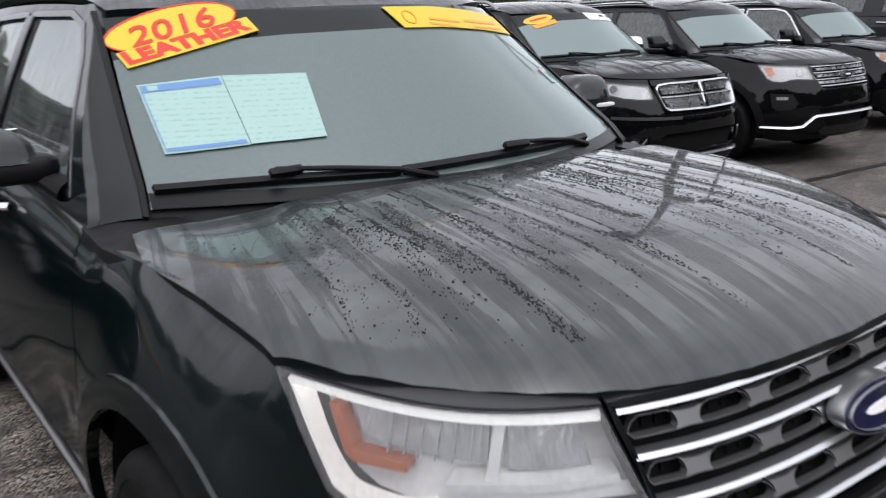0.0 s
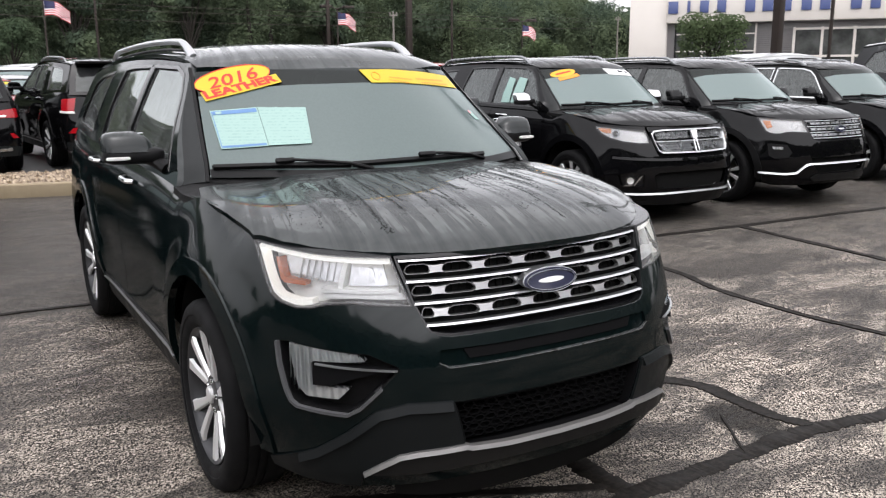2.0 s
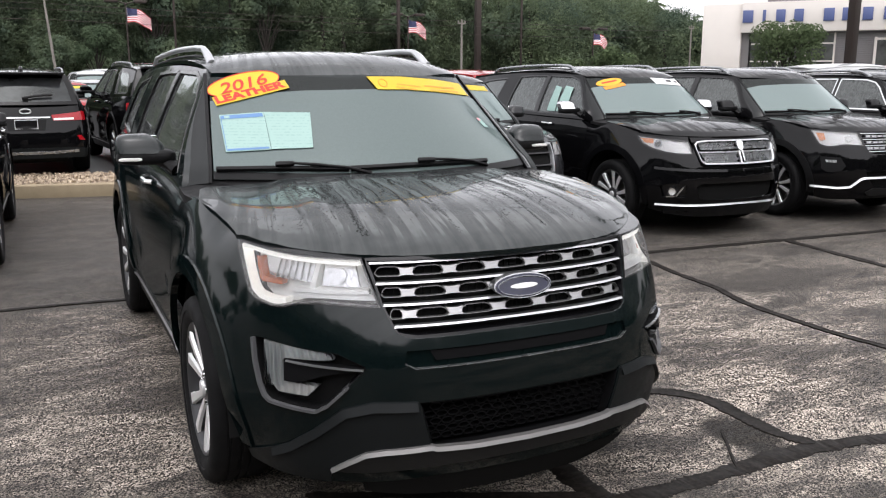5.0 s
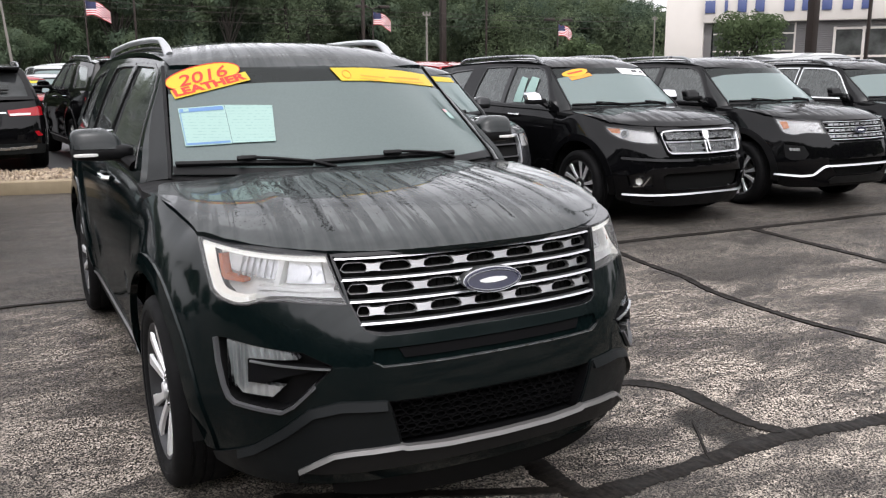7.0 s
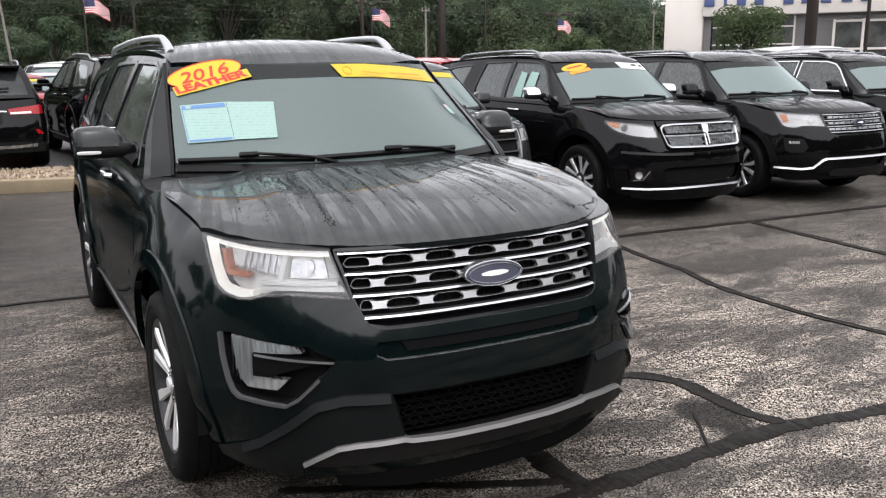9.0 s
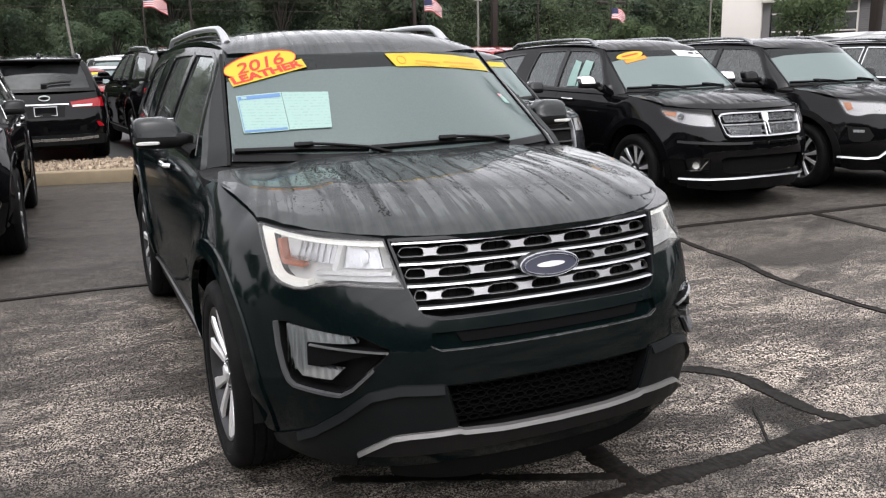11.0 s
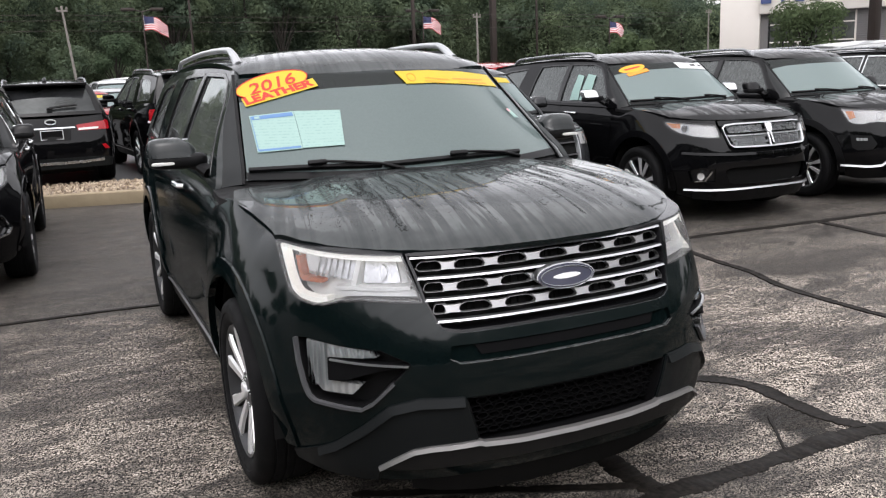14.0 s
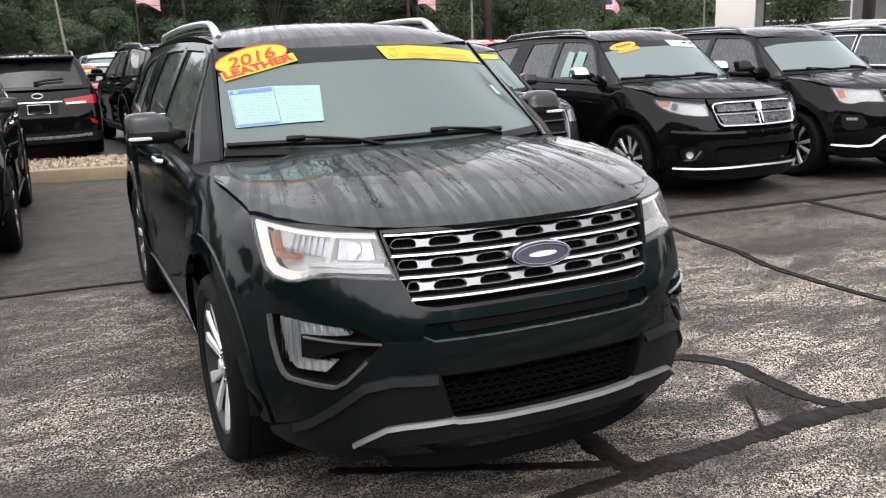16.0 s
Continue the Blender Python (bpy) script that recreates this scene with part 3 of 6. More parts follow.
def shell(car, b, mat, spec, step):
    """Bumper, wings, doors, bonnet, roof, pillars and glass: what every vehicle here has."""
    hl_top, hl_in, hl_low, grille = spec["hl_top"], spec["hl_in"], spec["hl_low"], spec["grille"]
    seam = arch(b, 0, .29, .845, RO, 12)
    low = [p for p in reversed(hl_low) if p[1] < .97]
    g = list(grille[2:])
    under = [(0, .285), (.35, .288), (.70, .27), (.95, .262)]
    half = under + seam + low + [hl_in[-1]] + g
    bumper = part("front_bumper", panel(mirror_s(half), b.skin, spec.get("holes", ()), step, .03, 0), mat, car)
    ztop = [(float(b.arc(y)), float(b.hood_z(b.shut(y), y)) + .003) for y in np.linspace(-.38, .08, 9)]
    for flip in (True, False):
        wing = [seam[-1]] + [p for p in low if p[0] > 1.05][:1] + [p for p in hl_low if p[1] >= .97] + [hl_top[0]] + ztop[1:]
        wing += [(float(b.arc(.30)), 1.142), (float(b.arc(.50)), float(b.belt(.5)) - .004), (float(b.arc(.505)), .44)]
        wing += list(reversed(arch(b, 0, .845, .42, RO, 14)))[:-1]
        part("front_wing", panel(wing, b.skin, (), step, .02, 0, flip), mat, car)
        for yc in (0, 2.865):
            outer, inner = arch(b, yc, .33, .36, RO, 26), arch(b, yc, .33, .36, RI, 26)
            part("arch_trim", panel(outer + inner[::-1], b.skin, (), step, .03, .009, flip), spec.get("arch", mat), car)
            liner = []
            for a in np.linspace(-.1, math.pi + .1, 20):
                liner += [(x, yc + .475 * math.cos(a), .40 + .475 * math.sin(a)) for x in (.55, .93)]
            quads = [(2 * i, 2 * i + 1, 2 * i + 3, 2 * i + 2) for i in range(19)]
            part("wheel_well", flipped(([tuple(np.array(v) * b.k) for v in liner], quads), flip), VOID, car)
        a, m1, m2 = .512, 1.63, 2.62

        def side(y, z):
            return (float(b.arc(y)), z)

        def top(y0, y1):
            return [side(y, float(b.belt(y)) - .004) for y in np.linspace(y1, y0, 8)]
        door = part("front_door", panel([side(a, .44), side(m1, .42)] + top(a, m1), b.skin, (), step, .02, 0, flip), mat, car)
        rear_arch = arch(b, 2.865, .845, .36, RO, 12)
        fa = arch(b, 2.865, .42, .845, RO, 12)
        door2 = part("rear_door", panel([side(m1 + .007, .42)] + fa[:6] + [side(m2, .80)] + top(m1 + .007, m2), b.skin, (), step, .02, 0, flip), mat, car)
        for dr, y in ((door, 1.36), (door2, 2.36)):
            z = float(b.belt(y)) - .085
            hp = [b.skin(float(b.arc(yy)), z + dz, d) for yy, dz, d in ((y - .12, 0, .008), (y - .10, .002, .036), (y, .006, .046), (y + .09, .008, .036), (y + .115, .008, .008))]
            part("door_handle", flipped(tube([tuple(p) for p in hp], .014, 8, .9), flip), spec.get("handle", CHROME), dr, "chrome door handle")
        quarter = [side(m2 + .007, .81)] + fa[6:] + rear_arch + [side(3.45, .36), side(3.9, .34)]
        end = float(b.s[-1])
        quarter += [(end - .45, .33), (end, .33), (end, 1.19), (end - .45, 1.19), (end - .75, 1.20)]
        quarter += [side(y, float(b.belt(y)) - .004) for y in np.linspace(3.7, m2 + .007, 10)]
        part("rear_quarter", panel(quarter, b.skin, (), step, .02, 0, flip), mat, car)
        sill = [side(.50, .27), side(2.35, .27), side(2.38, .415), side(.48, .43)]
        part("sill", panel(sill, b.skin, (), step, .03, .004, flip), PLASTIC, car)
        part("sill_strip", strip([side(.50, .395), side(2.34, .385)], b.skin, .012, .004, .014, flip), BRIGHT, car)
        part("cowl_corner", panel([(.70, .19), (.85, .23), (.897, .055), (.925, .28), (.915, .47), (.80, .46), (.74, .36)], b.hood, (), step, .03, -.010, flip), PLASTIC, car)
        # cabin side with its windows
        zs = np.linspace(1.64, 1.172, 12)
        pillar = []
        for z in zs:
            x, y = .85, .5
            for _ in range(12):
                y = float(b.screen_y(x, z))
                x = float(b.house_x(y, z))
            pillar.append((y + .004, float(z)))
        roofline = [(y, float(b.crown(y)) - .082) for y in np.linspace(3.72, pillar[0][0] + .06, 16)]
        tail = [(3.95, 1.225), (3.90, 1.35), (3.72, float(b.crown(3.72)) - .09)]
        belt = [(y, float(b.belt(y)) - .002) for y in np.linspace(.44, 3.85, 12)]
        w1 = [(.63, 1.205), (.70, 1.30), (.92, 1.53), (1.03, 1.61), (1.20, 1.648), (1.655, 1.66), (1.655, 1.215)]
        w2 = [(1.725, 1.218), (1.725, 1.66), (2.12, 1.658), (2.34, 1.648), (2.42, 1.40), (2.45, 1.245)]
        w3 = [(2.80, 1.25), (2.77, 1.40), (2.68, 1.63), (3.2, 1.60), (3.42, 1.56), (3.66, 1.30), (3.62, 1.272)]
        frame_side = part("cabin_side", panel(belt + tail + roofline + pillar, b.house, (w1, w2, w3), step, .03, 0, flip), mat, car)
        for w in (w1, w2, w3):
            part("side_window", panel(w, b.house, (), .1, 0, -.012, flip), TINT, car, "dark tinted side window")
        for w in (w1, w2, w3):
            part("window_trim", strip(w, b.house, .022, -.014, .003, flip, True), spec.get("window_trim", PIANO), frame_side)
        part("division_bar", strip([(1.69, 1.21), (1.69, 1.655)], b.house, .06, -.01, .004, flip), PIANO, frame_side)
        # windscreen pillar on the screen's own curve
        pl = [(float(b.house_x(y, z)) - .002, z) for y, z in pillar]
        inner = [(.782 - .235 * (z - 1.22), z) for _, z in pillar]
        def rolled(x, z, d=0.0):
            t = np.clip((np.asarray(x) - (.782 - .235 * (np.asarray(z) - 1.22))) / .11, 0, 1.2)
            return b.screen(x, z, d - .034 * t ** 2)
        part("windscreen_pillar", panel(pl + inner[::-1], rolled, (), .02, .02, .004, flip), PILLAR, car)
        part("pillar_seal", strip([(i[0] + .006, i[1]) for i in inner], b.screen, .014, .0, .009, flip), PLASTIC, car)
        # lamp
        hl = hl_top + hl_in + hl_low
        part("lamp_surround", panel(hl, b.skin, (), .05, .02, -.085, flip), PIANO, car)
    # bonnet
    xs = np.linspace(0, .85, 14)
    half = [(float(x), float(b.edge_y(x)) + .004) for x in xs] + [(float(b.shut(y)) - .004, y) for y in (-.25, -.12, 0, .075)]
    half += [(.862, .262), (.70, .225), (.40, .135), (0, .075)]
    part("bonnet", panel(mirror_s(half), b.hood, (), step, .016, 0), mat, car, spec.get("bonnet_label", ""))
    part("cowl", panel(mirror_s([(0, 1.15), (.80, 1.145), (.784, 1.205), (.4, 1.20), (0, 1.196)]), b.screen, (), step, .02, -.012), COWL, car)
    # roof
    xs = np.linspace(0, .664, 10)
    rf = [(float(x), float(b.screen_y(x, 1.642 - .02 * x)) + .016) for x in xs] + [(.668, 1.06), (.686, 2.0), (.69, 3.0), (.66, 3.72), (.4, 3.85), (0, 3.88)]
    part("roof", panel(mirror_s(rf), b.roof, (), step, .02, 0), mat, car)
    # glass
    top = 1.632
    edge = [(.775 - .235 * (z - 1.22), z) for z in (1.19, 1.35, 1.50, top)]
    band = [(0, 1.572), (.3, 1.566), (.55, 1.55), (.704, 1.515)]
    low_half = [(0, 1.19)] + edge[:2] + [band[3], band[2], band[1], band[0]]
    up_half = [band[0], band[1], band[2], band[3], (.775 - .235 * (top - 1.22), top - .006), (.35, top + .004), (0, top + .008)]
    ws = part("windscreen", panel(mirror_s(low_half), b.screen, (), .08, 0, 0), spec.get("screen", SCREEN), car, "rain-hazed laminated windscreen with pale sky sheen in its colour")
    part("shade_band", panel(mirror_s(up_half), b.screen, (), .08, 0, 0), SHADE, ws, "dark shade band along the windscreen's top")

    frit = [(0, 1.190), (.780, 1.190), (.776, 1.222), (.4, 1.214), (0, 1.210)]
    part("frit_band", panel(mirror_s(frit), b.screen, (), .08, 0, .002), FRIT, ws, "black printed band along the glass edge")

    def tailglass(x, z, d=0.0):
        x, z = np.broadcast_arrays(np.asarray(x, float), np.asarray(z, float))
        return b.out(np.stack([x, 4.07 - .55 * (z - 1.2) - .75 * np.maximum(z - 1.5, 0) ** 2 - .16 * x * x + d, z], -1))
    part("tailgate_frame", panel(mirror_s([(0, 1.185), (.80, 1.185), (.74, 1.45), (.66, 1.66), (0, 1.70)]), tailglass, (mirror_s([(0, 1.235), (.70, 1.235), (.655, 1.44), (.60, 1.60), (0, 1.62)]),), step, .02, 0), mat, car)
    part("rear_window", panel(mirror_s([(0, 1.235), (.70, 1.235), (.655, 1.44), (.60, 1.60), (0, 1.62)]), tailglass, (), .1, 0, -.006), REARGLASS, car)
    # hidden mass
    part("underbody", moved(block(-.60, .60, -.62, 3.85, .24, .62, .05), Matrix.Diagonal((*b.k, 1))), VOID, car)
    part("engine_bay", moved(block(-.66, .66, -.66, .2, .34, .96, .06), Matrix.Diagonal((*b.k, 1))), VOID, car)
    part("floor_tub", moved(block(-.84, .84, .50, 3.75, .40, .62, .05), Matrix.Diagonal((*b.k, 1))), VOID, car)
    part("dashboard", moved(block(-.76, .76, .38, .86, .86, 1.135, .07, 3), Matrix.Diagonal((*b.k, 1))), CLOTH, car)
    for x in (-.42, .42):
        seat = part("seat", moved(join(block(x - .26, x + .26, 1.05, 1.6, .60, .78, .06, 3), moved(block(-.25, .25, -.07, .07, 0, .64, .06, 3), pose(x, 1.58, .74, -14)),
                                       moved(block(-.14, .14, -.05, .05, .66, .84, .045, 3), pose(x, 1.60, .72, -14))), Matrix.Diagonal((*b.k, 1))), CLOTH, car)
    part("rear_seat", moved(join(block(-.66, .66, 2.0, 2.5, .58, .76, .06, 3), moved(block(-.66, .66, -.07, .07, 0, .60, .06, 3), pose(0, 2.52, .72, -14))), Matrix.Diagonal((*b.k, 1))), CLOTH, car)
    part("steering_wheel", moved(tube([(.42 + .185 * math.cos(a), .93 + .06 * math.sin(a), 1.02 + .175 * math.sin(a)) for a in np.linspace(0, 2 * math.pi, 24, endpoint=False)], .015, 8, 1, True, (0, 1, 0)), Matrix.Diagonal((*b.k, 1))), CLOTH, car)
    return bumper, ws


def rails(car, b, mat, y0=1.18, y1=3.25, h=.05):
    for flip in (True, False):
        ys = np.concatenate([np.linspace(y0, y0 + .22, 8), np.linspace(y0 + .4, y1 - .3, 6), np.linspace(y1 - .2, y1, 6)])
        pts, rad = [], []
        for y in ys:
            lift = h * float(ease(y, y0, y0 + .24) * (1 - ease(y, y1 - .2, y1))) - .020 * float(1 - ease(y, y0, y0 + .10) + ease(y, y1 - .08, y1))
            pts.append(tuple(b.roof(.612 + .025 * float(ease(y, 1.2, 2.2)), y, lift + .004)))
            rad.append(.0145 + .009 * float(1 - ease(y, y0, y0 + .30)))
        rail = part("roof_rail", flipped(tube(pts, rad, 12, 1.1), flip), mat, car, "satin silver roof rail")
        web = [tuple(b.roof(.612 + .025 * float(ease(y, 1.2, 2.2)), y, .012)) for y in np.linspace(y0 + .05, y1 - .1, 12)]
        part("rail_base", flipped(tube(web, .008, 8, 1.0), flip), PLASTIC, rail)


def wipers(car, b):
    for hub, a, z in ((-.50, (-.765, -.235), 1.224), (.13, (-.225, .50), 1.226)):
        xs = np.linspace(a[0], a[1], 12)
        blade = part("wiper_blade", strip([(float(x), z + .006 * math.cos((x - a[0]) / (a[1] - a[0]) * 3 - 1.5)) for x in xs], b.screen, .014, .004, .020), PLASTIC, car, "black wiper blade")
        arm = [tuple(b.screen(x, zz, d)) for x, zz, d in ((hub - .02, z + .016, .034), (hub + .12, z + .010, .030), (hub + .26, z + .0, .022), (hub + .36, z - .016, .006))]
        part("wiper_arm", tube(arm, [.006, .0065, .007, .009], 8), PLASTIC, blade)
        part("wiper_hub", moved(block(-.042, .042, -.010, .010, -.009, .009, .004), Matrix.Translation(Vector(b.screen(hub, z + .010, .034))) @ pose(0, 0, 0, 45)), PLASTIC, blade)


# ---- the green sport utility vehicle in the middle ----
BODY = Body()
skin, hoodf, screenf = BODY.skin, BODY.hood, BODY.screen

POCKET = [(1.005, .757), (.988, .680), (.958, .605), (.938, .570), (.916, .556), (.816, .550), (.742, .547), (.70, .570), (.628, .636), (.575, .690), (.575, .702), (.672, .742), (.848, .752), (.964, .762)]
SLOT = [(-.440, .748), (-.446, .706), (-.412, .692), (.412, .692), (.446, .706), (.440, .748)]
MESH = [(-.40, .575), (-.352, .398), (.352, .398), (.40, .575)]
neg = [[(-p[0], p[1]) for p in POCKET]]
MAIN = dict(hl_top=HL_TOP, hl_in=HL_IN, hl_low=HL_LOW, grille=GRILLE, arch=GREEN, bonnet_label="green-black bonnet streaked and beaded with rain",
            holes=[POCKET, neg[0], SLOT, MESH])

car = thing("sport_utility_vehicle", "dark green sport utility vehicle, wet with rain, parked on the lot", "car")
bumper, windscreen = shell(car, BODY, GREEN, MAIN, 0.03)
for y, turn in ((0, 10), (2.865, 40)):
    for left in (True, False):
        wheel(car, .972, y, left, turn, near=True)
mirror_pair(car, BODY, GREEN)
rails(car, BODY, RAIL)
wipers(car, BODY)


def grille_of(car, b, bar_mat, tie_mat, z_rows, half_widths, ties, d=-.012, fill=.132):
    """Chrome cross bars with satin bow-tie bridges between them, over a dark mesh."""
    back = part("radiator_grille", panel(mirror_s(GRILLE), b.skin, (), .05, .0, -.06), VOID, car, "black grille with four chrome cross bars")
    part("grille_rim", strip(mirror_s([(p[0] * .995, p[1] + (.004 if p[1] < .8 else -.004)) for p in GRILLE]), b.skin, .014, -.06, -.004, False, True), PIANO, back)
    for z, w in zip(z_rows, half_widths):
        bar = strip([(s, z) for s in np.linspace(-w, w, 25)], b.skin, .0075, d - .012, d + .009, tilt=.004)
        part("grille_bar", bar, bar_mat, back, "chrome bar")
    for r in range(len(z_rows) - 1):
        z0, z1 = z_rows[r + 1], z_rows[r]
        zm, w = (z0 + z1) / 2, (half_widths[r] + half_widths[r + 1]) / 2
        for t_ in [q for q in ties if abs(q) < w - .03]:
            k = min(abs(t_ - q) for q in ties if q != t_) * fill
            tie = [(-k - .012, .0150), (-k * .5, .0125), (k * .5, .0125), (k + .012, .0150), (k + .004, .006), (k + .002, -.004), (k + .008, -.0115), (k * .5, -.0100), (-k * .5, -.0100), (-k - .008, -.0115), (-k - .002, -.004), (-k - .004, .006)]
            part("grille_insert", panel([(t_ + p[0], zm + p[1]) for p in tie], b.skin, (), .014, .016, d - .004), tie_mat, back, "satin silver bow-tie insert")
        edges = [-w] + [q for q in ties if abs(q) < w - .03] + [w]
        for a, c in zip(edges, edges[1:]):
            k = (c - a) * fill
            x0, x1 = a + (k if a > -w else .008), c - (k if c < w else .008)
            e = (x1 - x0) * .22
            eye = [(x0, zm - .004), (x0 + e * .4, zm + .010), (x0 + e, zm + .0165), (x1 - e, zm + .0165), (x1 - e * .4, zm + .010), (x1, zm - .004), (x1 - e * .5, zm - .0125), (x0 + e * .5, zm - .0125)]
            part("grille_eye", strip(eye, b.skin, .0024, d - .022, d - .007, False, True), RIMGREY, back, "thin grey rim round an opening")
        for s in np.linspace(-w + .03, w - .03, 34):
            part("mesh_rib", strip([(float(s), z0 + .016), (float(s) + .006, z1 - .016)], b.skin, .006, -.06, -.052), VOID, back)
    return back


GRILLE_ROWS = (1.020, .955, .888, .822)
grille_part = grille_of(car, BODY, BRIGHT, TIE, GRILLE_ROWS, (.575, .548, .518, .480), (-.42, -.25, -.083, .083, .25, .42))


def oval(a, b_, n=40, e=1.0):
    return [(a * math.cos(2 * math.pi * i / n), b_ * math.sin(2 * math.pi * i / n)) for i in range(n)]


def badge(parent, b, s0, z0, w, h):
    """A blue oval plate in a chrome rim, bare of letters."""
    ring = [(s0 + p[0] * w, z0 + p[1] * h) for p in oval(1, 1)]
    plate = part("badge", panel(ring, b.skin, (), .02, .03, .020), BRIGHT, parent, "blue oval badge with a chrome rim")
    inner = [(s0 + p[0] * (w - .004), z0 + p[1] * (h - .0035)) for p in oval(1, 1)]
    part("badge_face", panel(inner, b.skin, (), .02, .004, .024), OVALBLUE, plate)
    line = [(s0 + p[0] * (w - .013), z0 + p[1] * (h - .010)) for p in oval(1, 1)]
    part("badge_line", strip(line, b.skin, .0018, .023, .0285, False, True), SATIN, plate)
    bar = [(s0 + .056 * math.cos(t) + .004 * math.sin(t), z0 + .0085 * math.sin(t)) for t in np.linspace(0, 6.283, 24, endpoint=False)]
    part("badge_bar", panel(bar, b.skin, (), .02, .002, .0265), PEARL, plate, "plain white bar")


badge(grille_part, BODY, .012, .922, .116, .041)


CRINKLED = material("lamp_reflector_chrome", (0.72, 0.72, 0.73), 0.24, 0.6)
cn = Nodes(CRINKLED)
cw = cn.noise(cn.place((95, 95, 9)), 1.0, 1, 0.5, 0.2)
cn.bump(cw, 0.45, 0.006)


def headlamp(car, b, flip):
    """A clear-lensed lamp: light guide round its outer and upper edge, amber block, two reflector chambers."""
    hl = HL_TOP + HL_IN + HL_LOW
    sg = -1 if flip else 1

    def f(s, z, d=0.0):
        return b.skin(s, z, d)
    lamp = part("headlamp", panel(hl, f, (), .04, .0, -.075, flip), PEARL, car, "lit clear headlamp with a white light guide")
    wall = strip(hl, f, .010, -.08, .001, flip, True)
    part("lamp_bezel", wall, PIANO, lamp)
    guide = [(.604, 1.019), (.70, 1.023), (.844, 1.029), (1.02, 1.036), (1.172, 1.042), (1.148, 1.006), (1.096, .942), (1.046, .899), (1.0, .888), (.93, .884), (.885, .892)]
    guide = [tuple(q) for q in spline(guide, 80)[1]]
    part("light_guide", strip(guide, f, .0200, -.045, -.010, flip), GUIDE, lamp, "lit white light guide")
    part("amber_reflector", panel([(1.106, 1.010), (1.088, 1.010), (1.046, .950), (.94, .945), (.94, .933), (1.04, .932), (1.060, .942)], f, (), .02, .03, -.035, flip), AMBER, lamp, "amber side reflector")
    part("chamber", panel([(1.075, 1.014), (1.035, .962), (.93, .956), (.81, .945), (.81, 1.014)], f, (), .02, .02, -.055, flip), CRINKLED, lamp, "fluted bright reflector")
    part("chamber", panel([(.772, 1.012), (.772, .938), (.615, .934), (.640, 1.006)], f, (), .02, .03, -.055, flip), CRINKLED, lamp, "fluted bright reflector")
    for i in range(6):
        s = .985 - i * .029
        part("reflector_rib", strip([(s, .950), (s - .004, 1.010)], f, .004, -.06, -.046, flip), CRINKLED, lamp)
    part("divider", strip([(.80, .925), (.785, 1.018)], f, .026, -.07, -.030, flip), PEARL, lamp)
    part("divider", strip([(.575, .925), (.70, .925), (.80, .928), (.87, .925)], f, .014, -.07, -.022, flip), PEARL, lamp)
    for s, z, r in ((.695, .972, .024),):
        ring = [(s + r * math.cos(a), z + r * math.sin(a)) for a in np.linspace(0, 2 * math.pi, 20, endpoint=False)]
        part("projector", panel(ring, f, (), .02, .02, -.040, flip), CRINKLED, lamp)
    part("lower_strip", panel([(.56, .918), (.87, .918), (.875, .900), (.74, .904), (.545, .897)], f, (), .02, .02, -.030, flip), PEARL, lamp)
    part("lens", panel([(p[0], p[1]) for p in hl], f, (), .04, .0, .002, flip), HEADLENS, lamp, "clear rain-spotted lens")


for flip in (True, False):
    headlamp(car, BODY, flip)

RIBBED = material("fluted_lamp_lens", (0.40, 0.41, 0.41), 0.22, 0.35, 0.2)
rn = Nodes(RIBBED)
rw = rn.put("TexWave", Scale=16.0)
rw.wave_profile = "SIN"
rn.link(rn.place((1, 1, 0)), rw.inputs["Vector"])
rn.bump(rw.outputs[1], 0.8, 0.01)


def foglamp(car, b, flip):
    pocket = part("fog_pocket", panel(POCKET, b.skin, (), .04, 0, -.055, flip), PLASTIC, car, "black fog lamp pocket")
    part("pocket_wall", strip(POCKET, b.skin, .010, -.062, -.004, flip, True), PLASTIC, pocket)
    lens = [(.964, .752), (.83, .746), (.712, .737), (.684, .718), (.74, .712), (.862, .706), (.872, .700), (.866, .64), (.856, .630), (.736, .626), (.772, .590), (.888, .588), (.92, .615), (.945, .68)]
    lamp = part("fog_lamp", panel(lens, b.skin, (), .02, .03, -.006, flip), RIBBED, pocket, "clear fluted fog lamp")
    for i in range(18):
        s = .955 - i * .0155
        z0, z1 = (.60 + .0025 * i, .748) if s > .872 else (.712, .742)
        part("flute", strip([(s, z1), (s - .012, z0 if s > .872 else z1 - .026)], b.skin, .005, -.008, .001, flip), LENS, lamp)
    part("fin", panel([(.862, .706), (.58, .697), (.572, .691), (.66, .680), (.72, .664), (.80, .634), (.858, .632)], b.skin, (), .03, .03, .004, flip), MESHBLACK, pocket)
    part("fin_edge", strip([(.85, .702), (.70, .697), (.58, .692)], b.skin, .006, .0, .012, flip), SATIN, pocket)
    lip = [(1.009, .755), (.993, .682), (.963, .604), (.941, .566), (.916, .551), (.816, .545), (.740, .542), (.698, .566), (.630, .634)]
    part("pocket_lip", strip(lip, b.skin, .012, -.03, .012, flip), LIPGREY, pocket, "grey pocket lip")


for flip in (True, False):
    foglamp(car, BODY, flip)

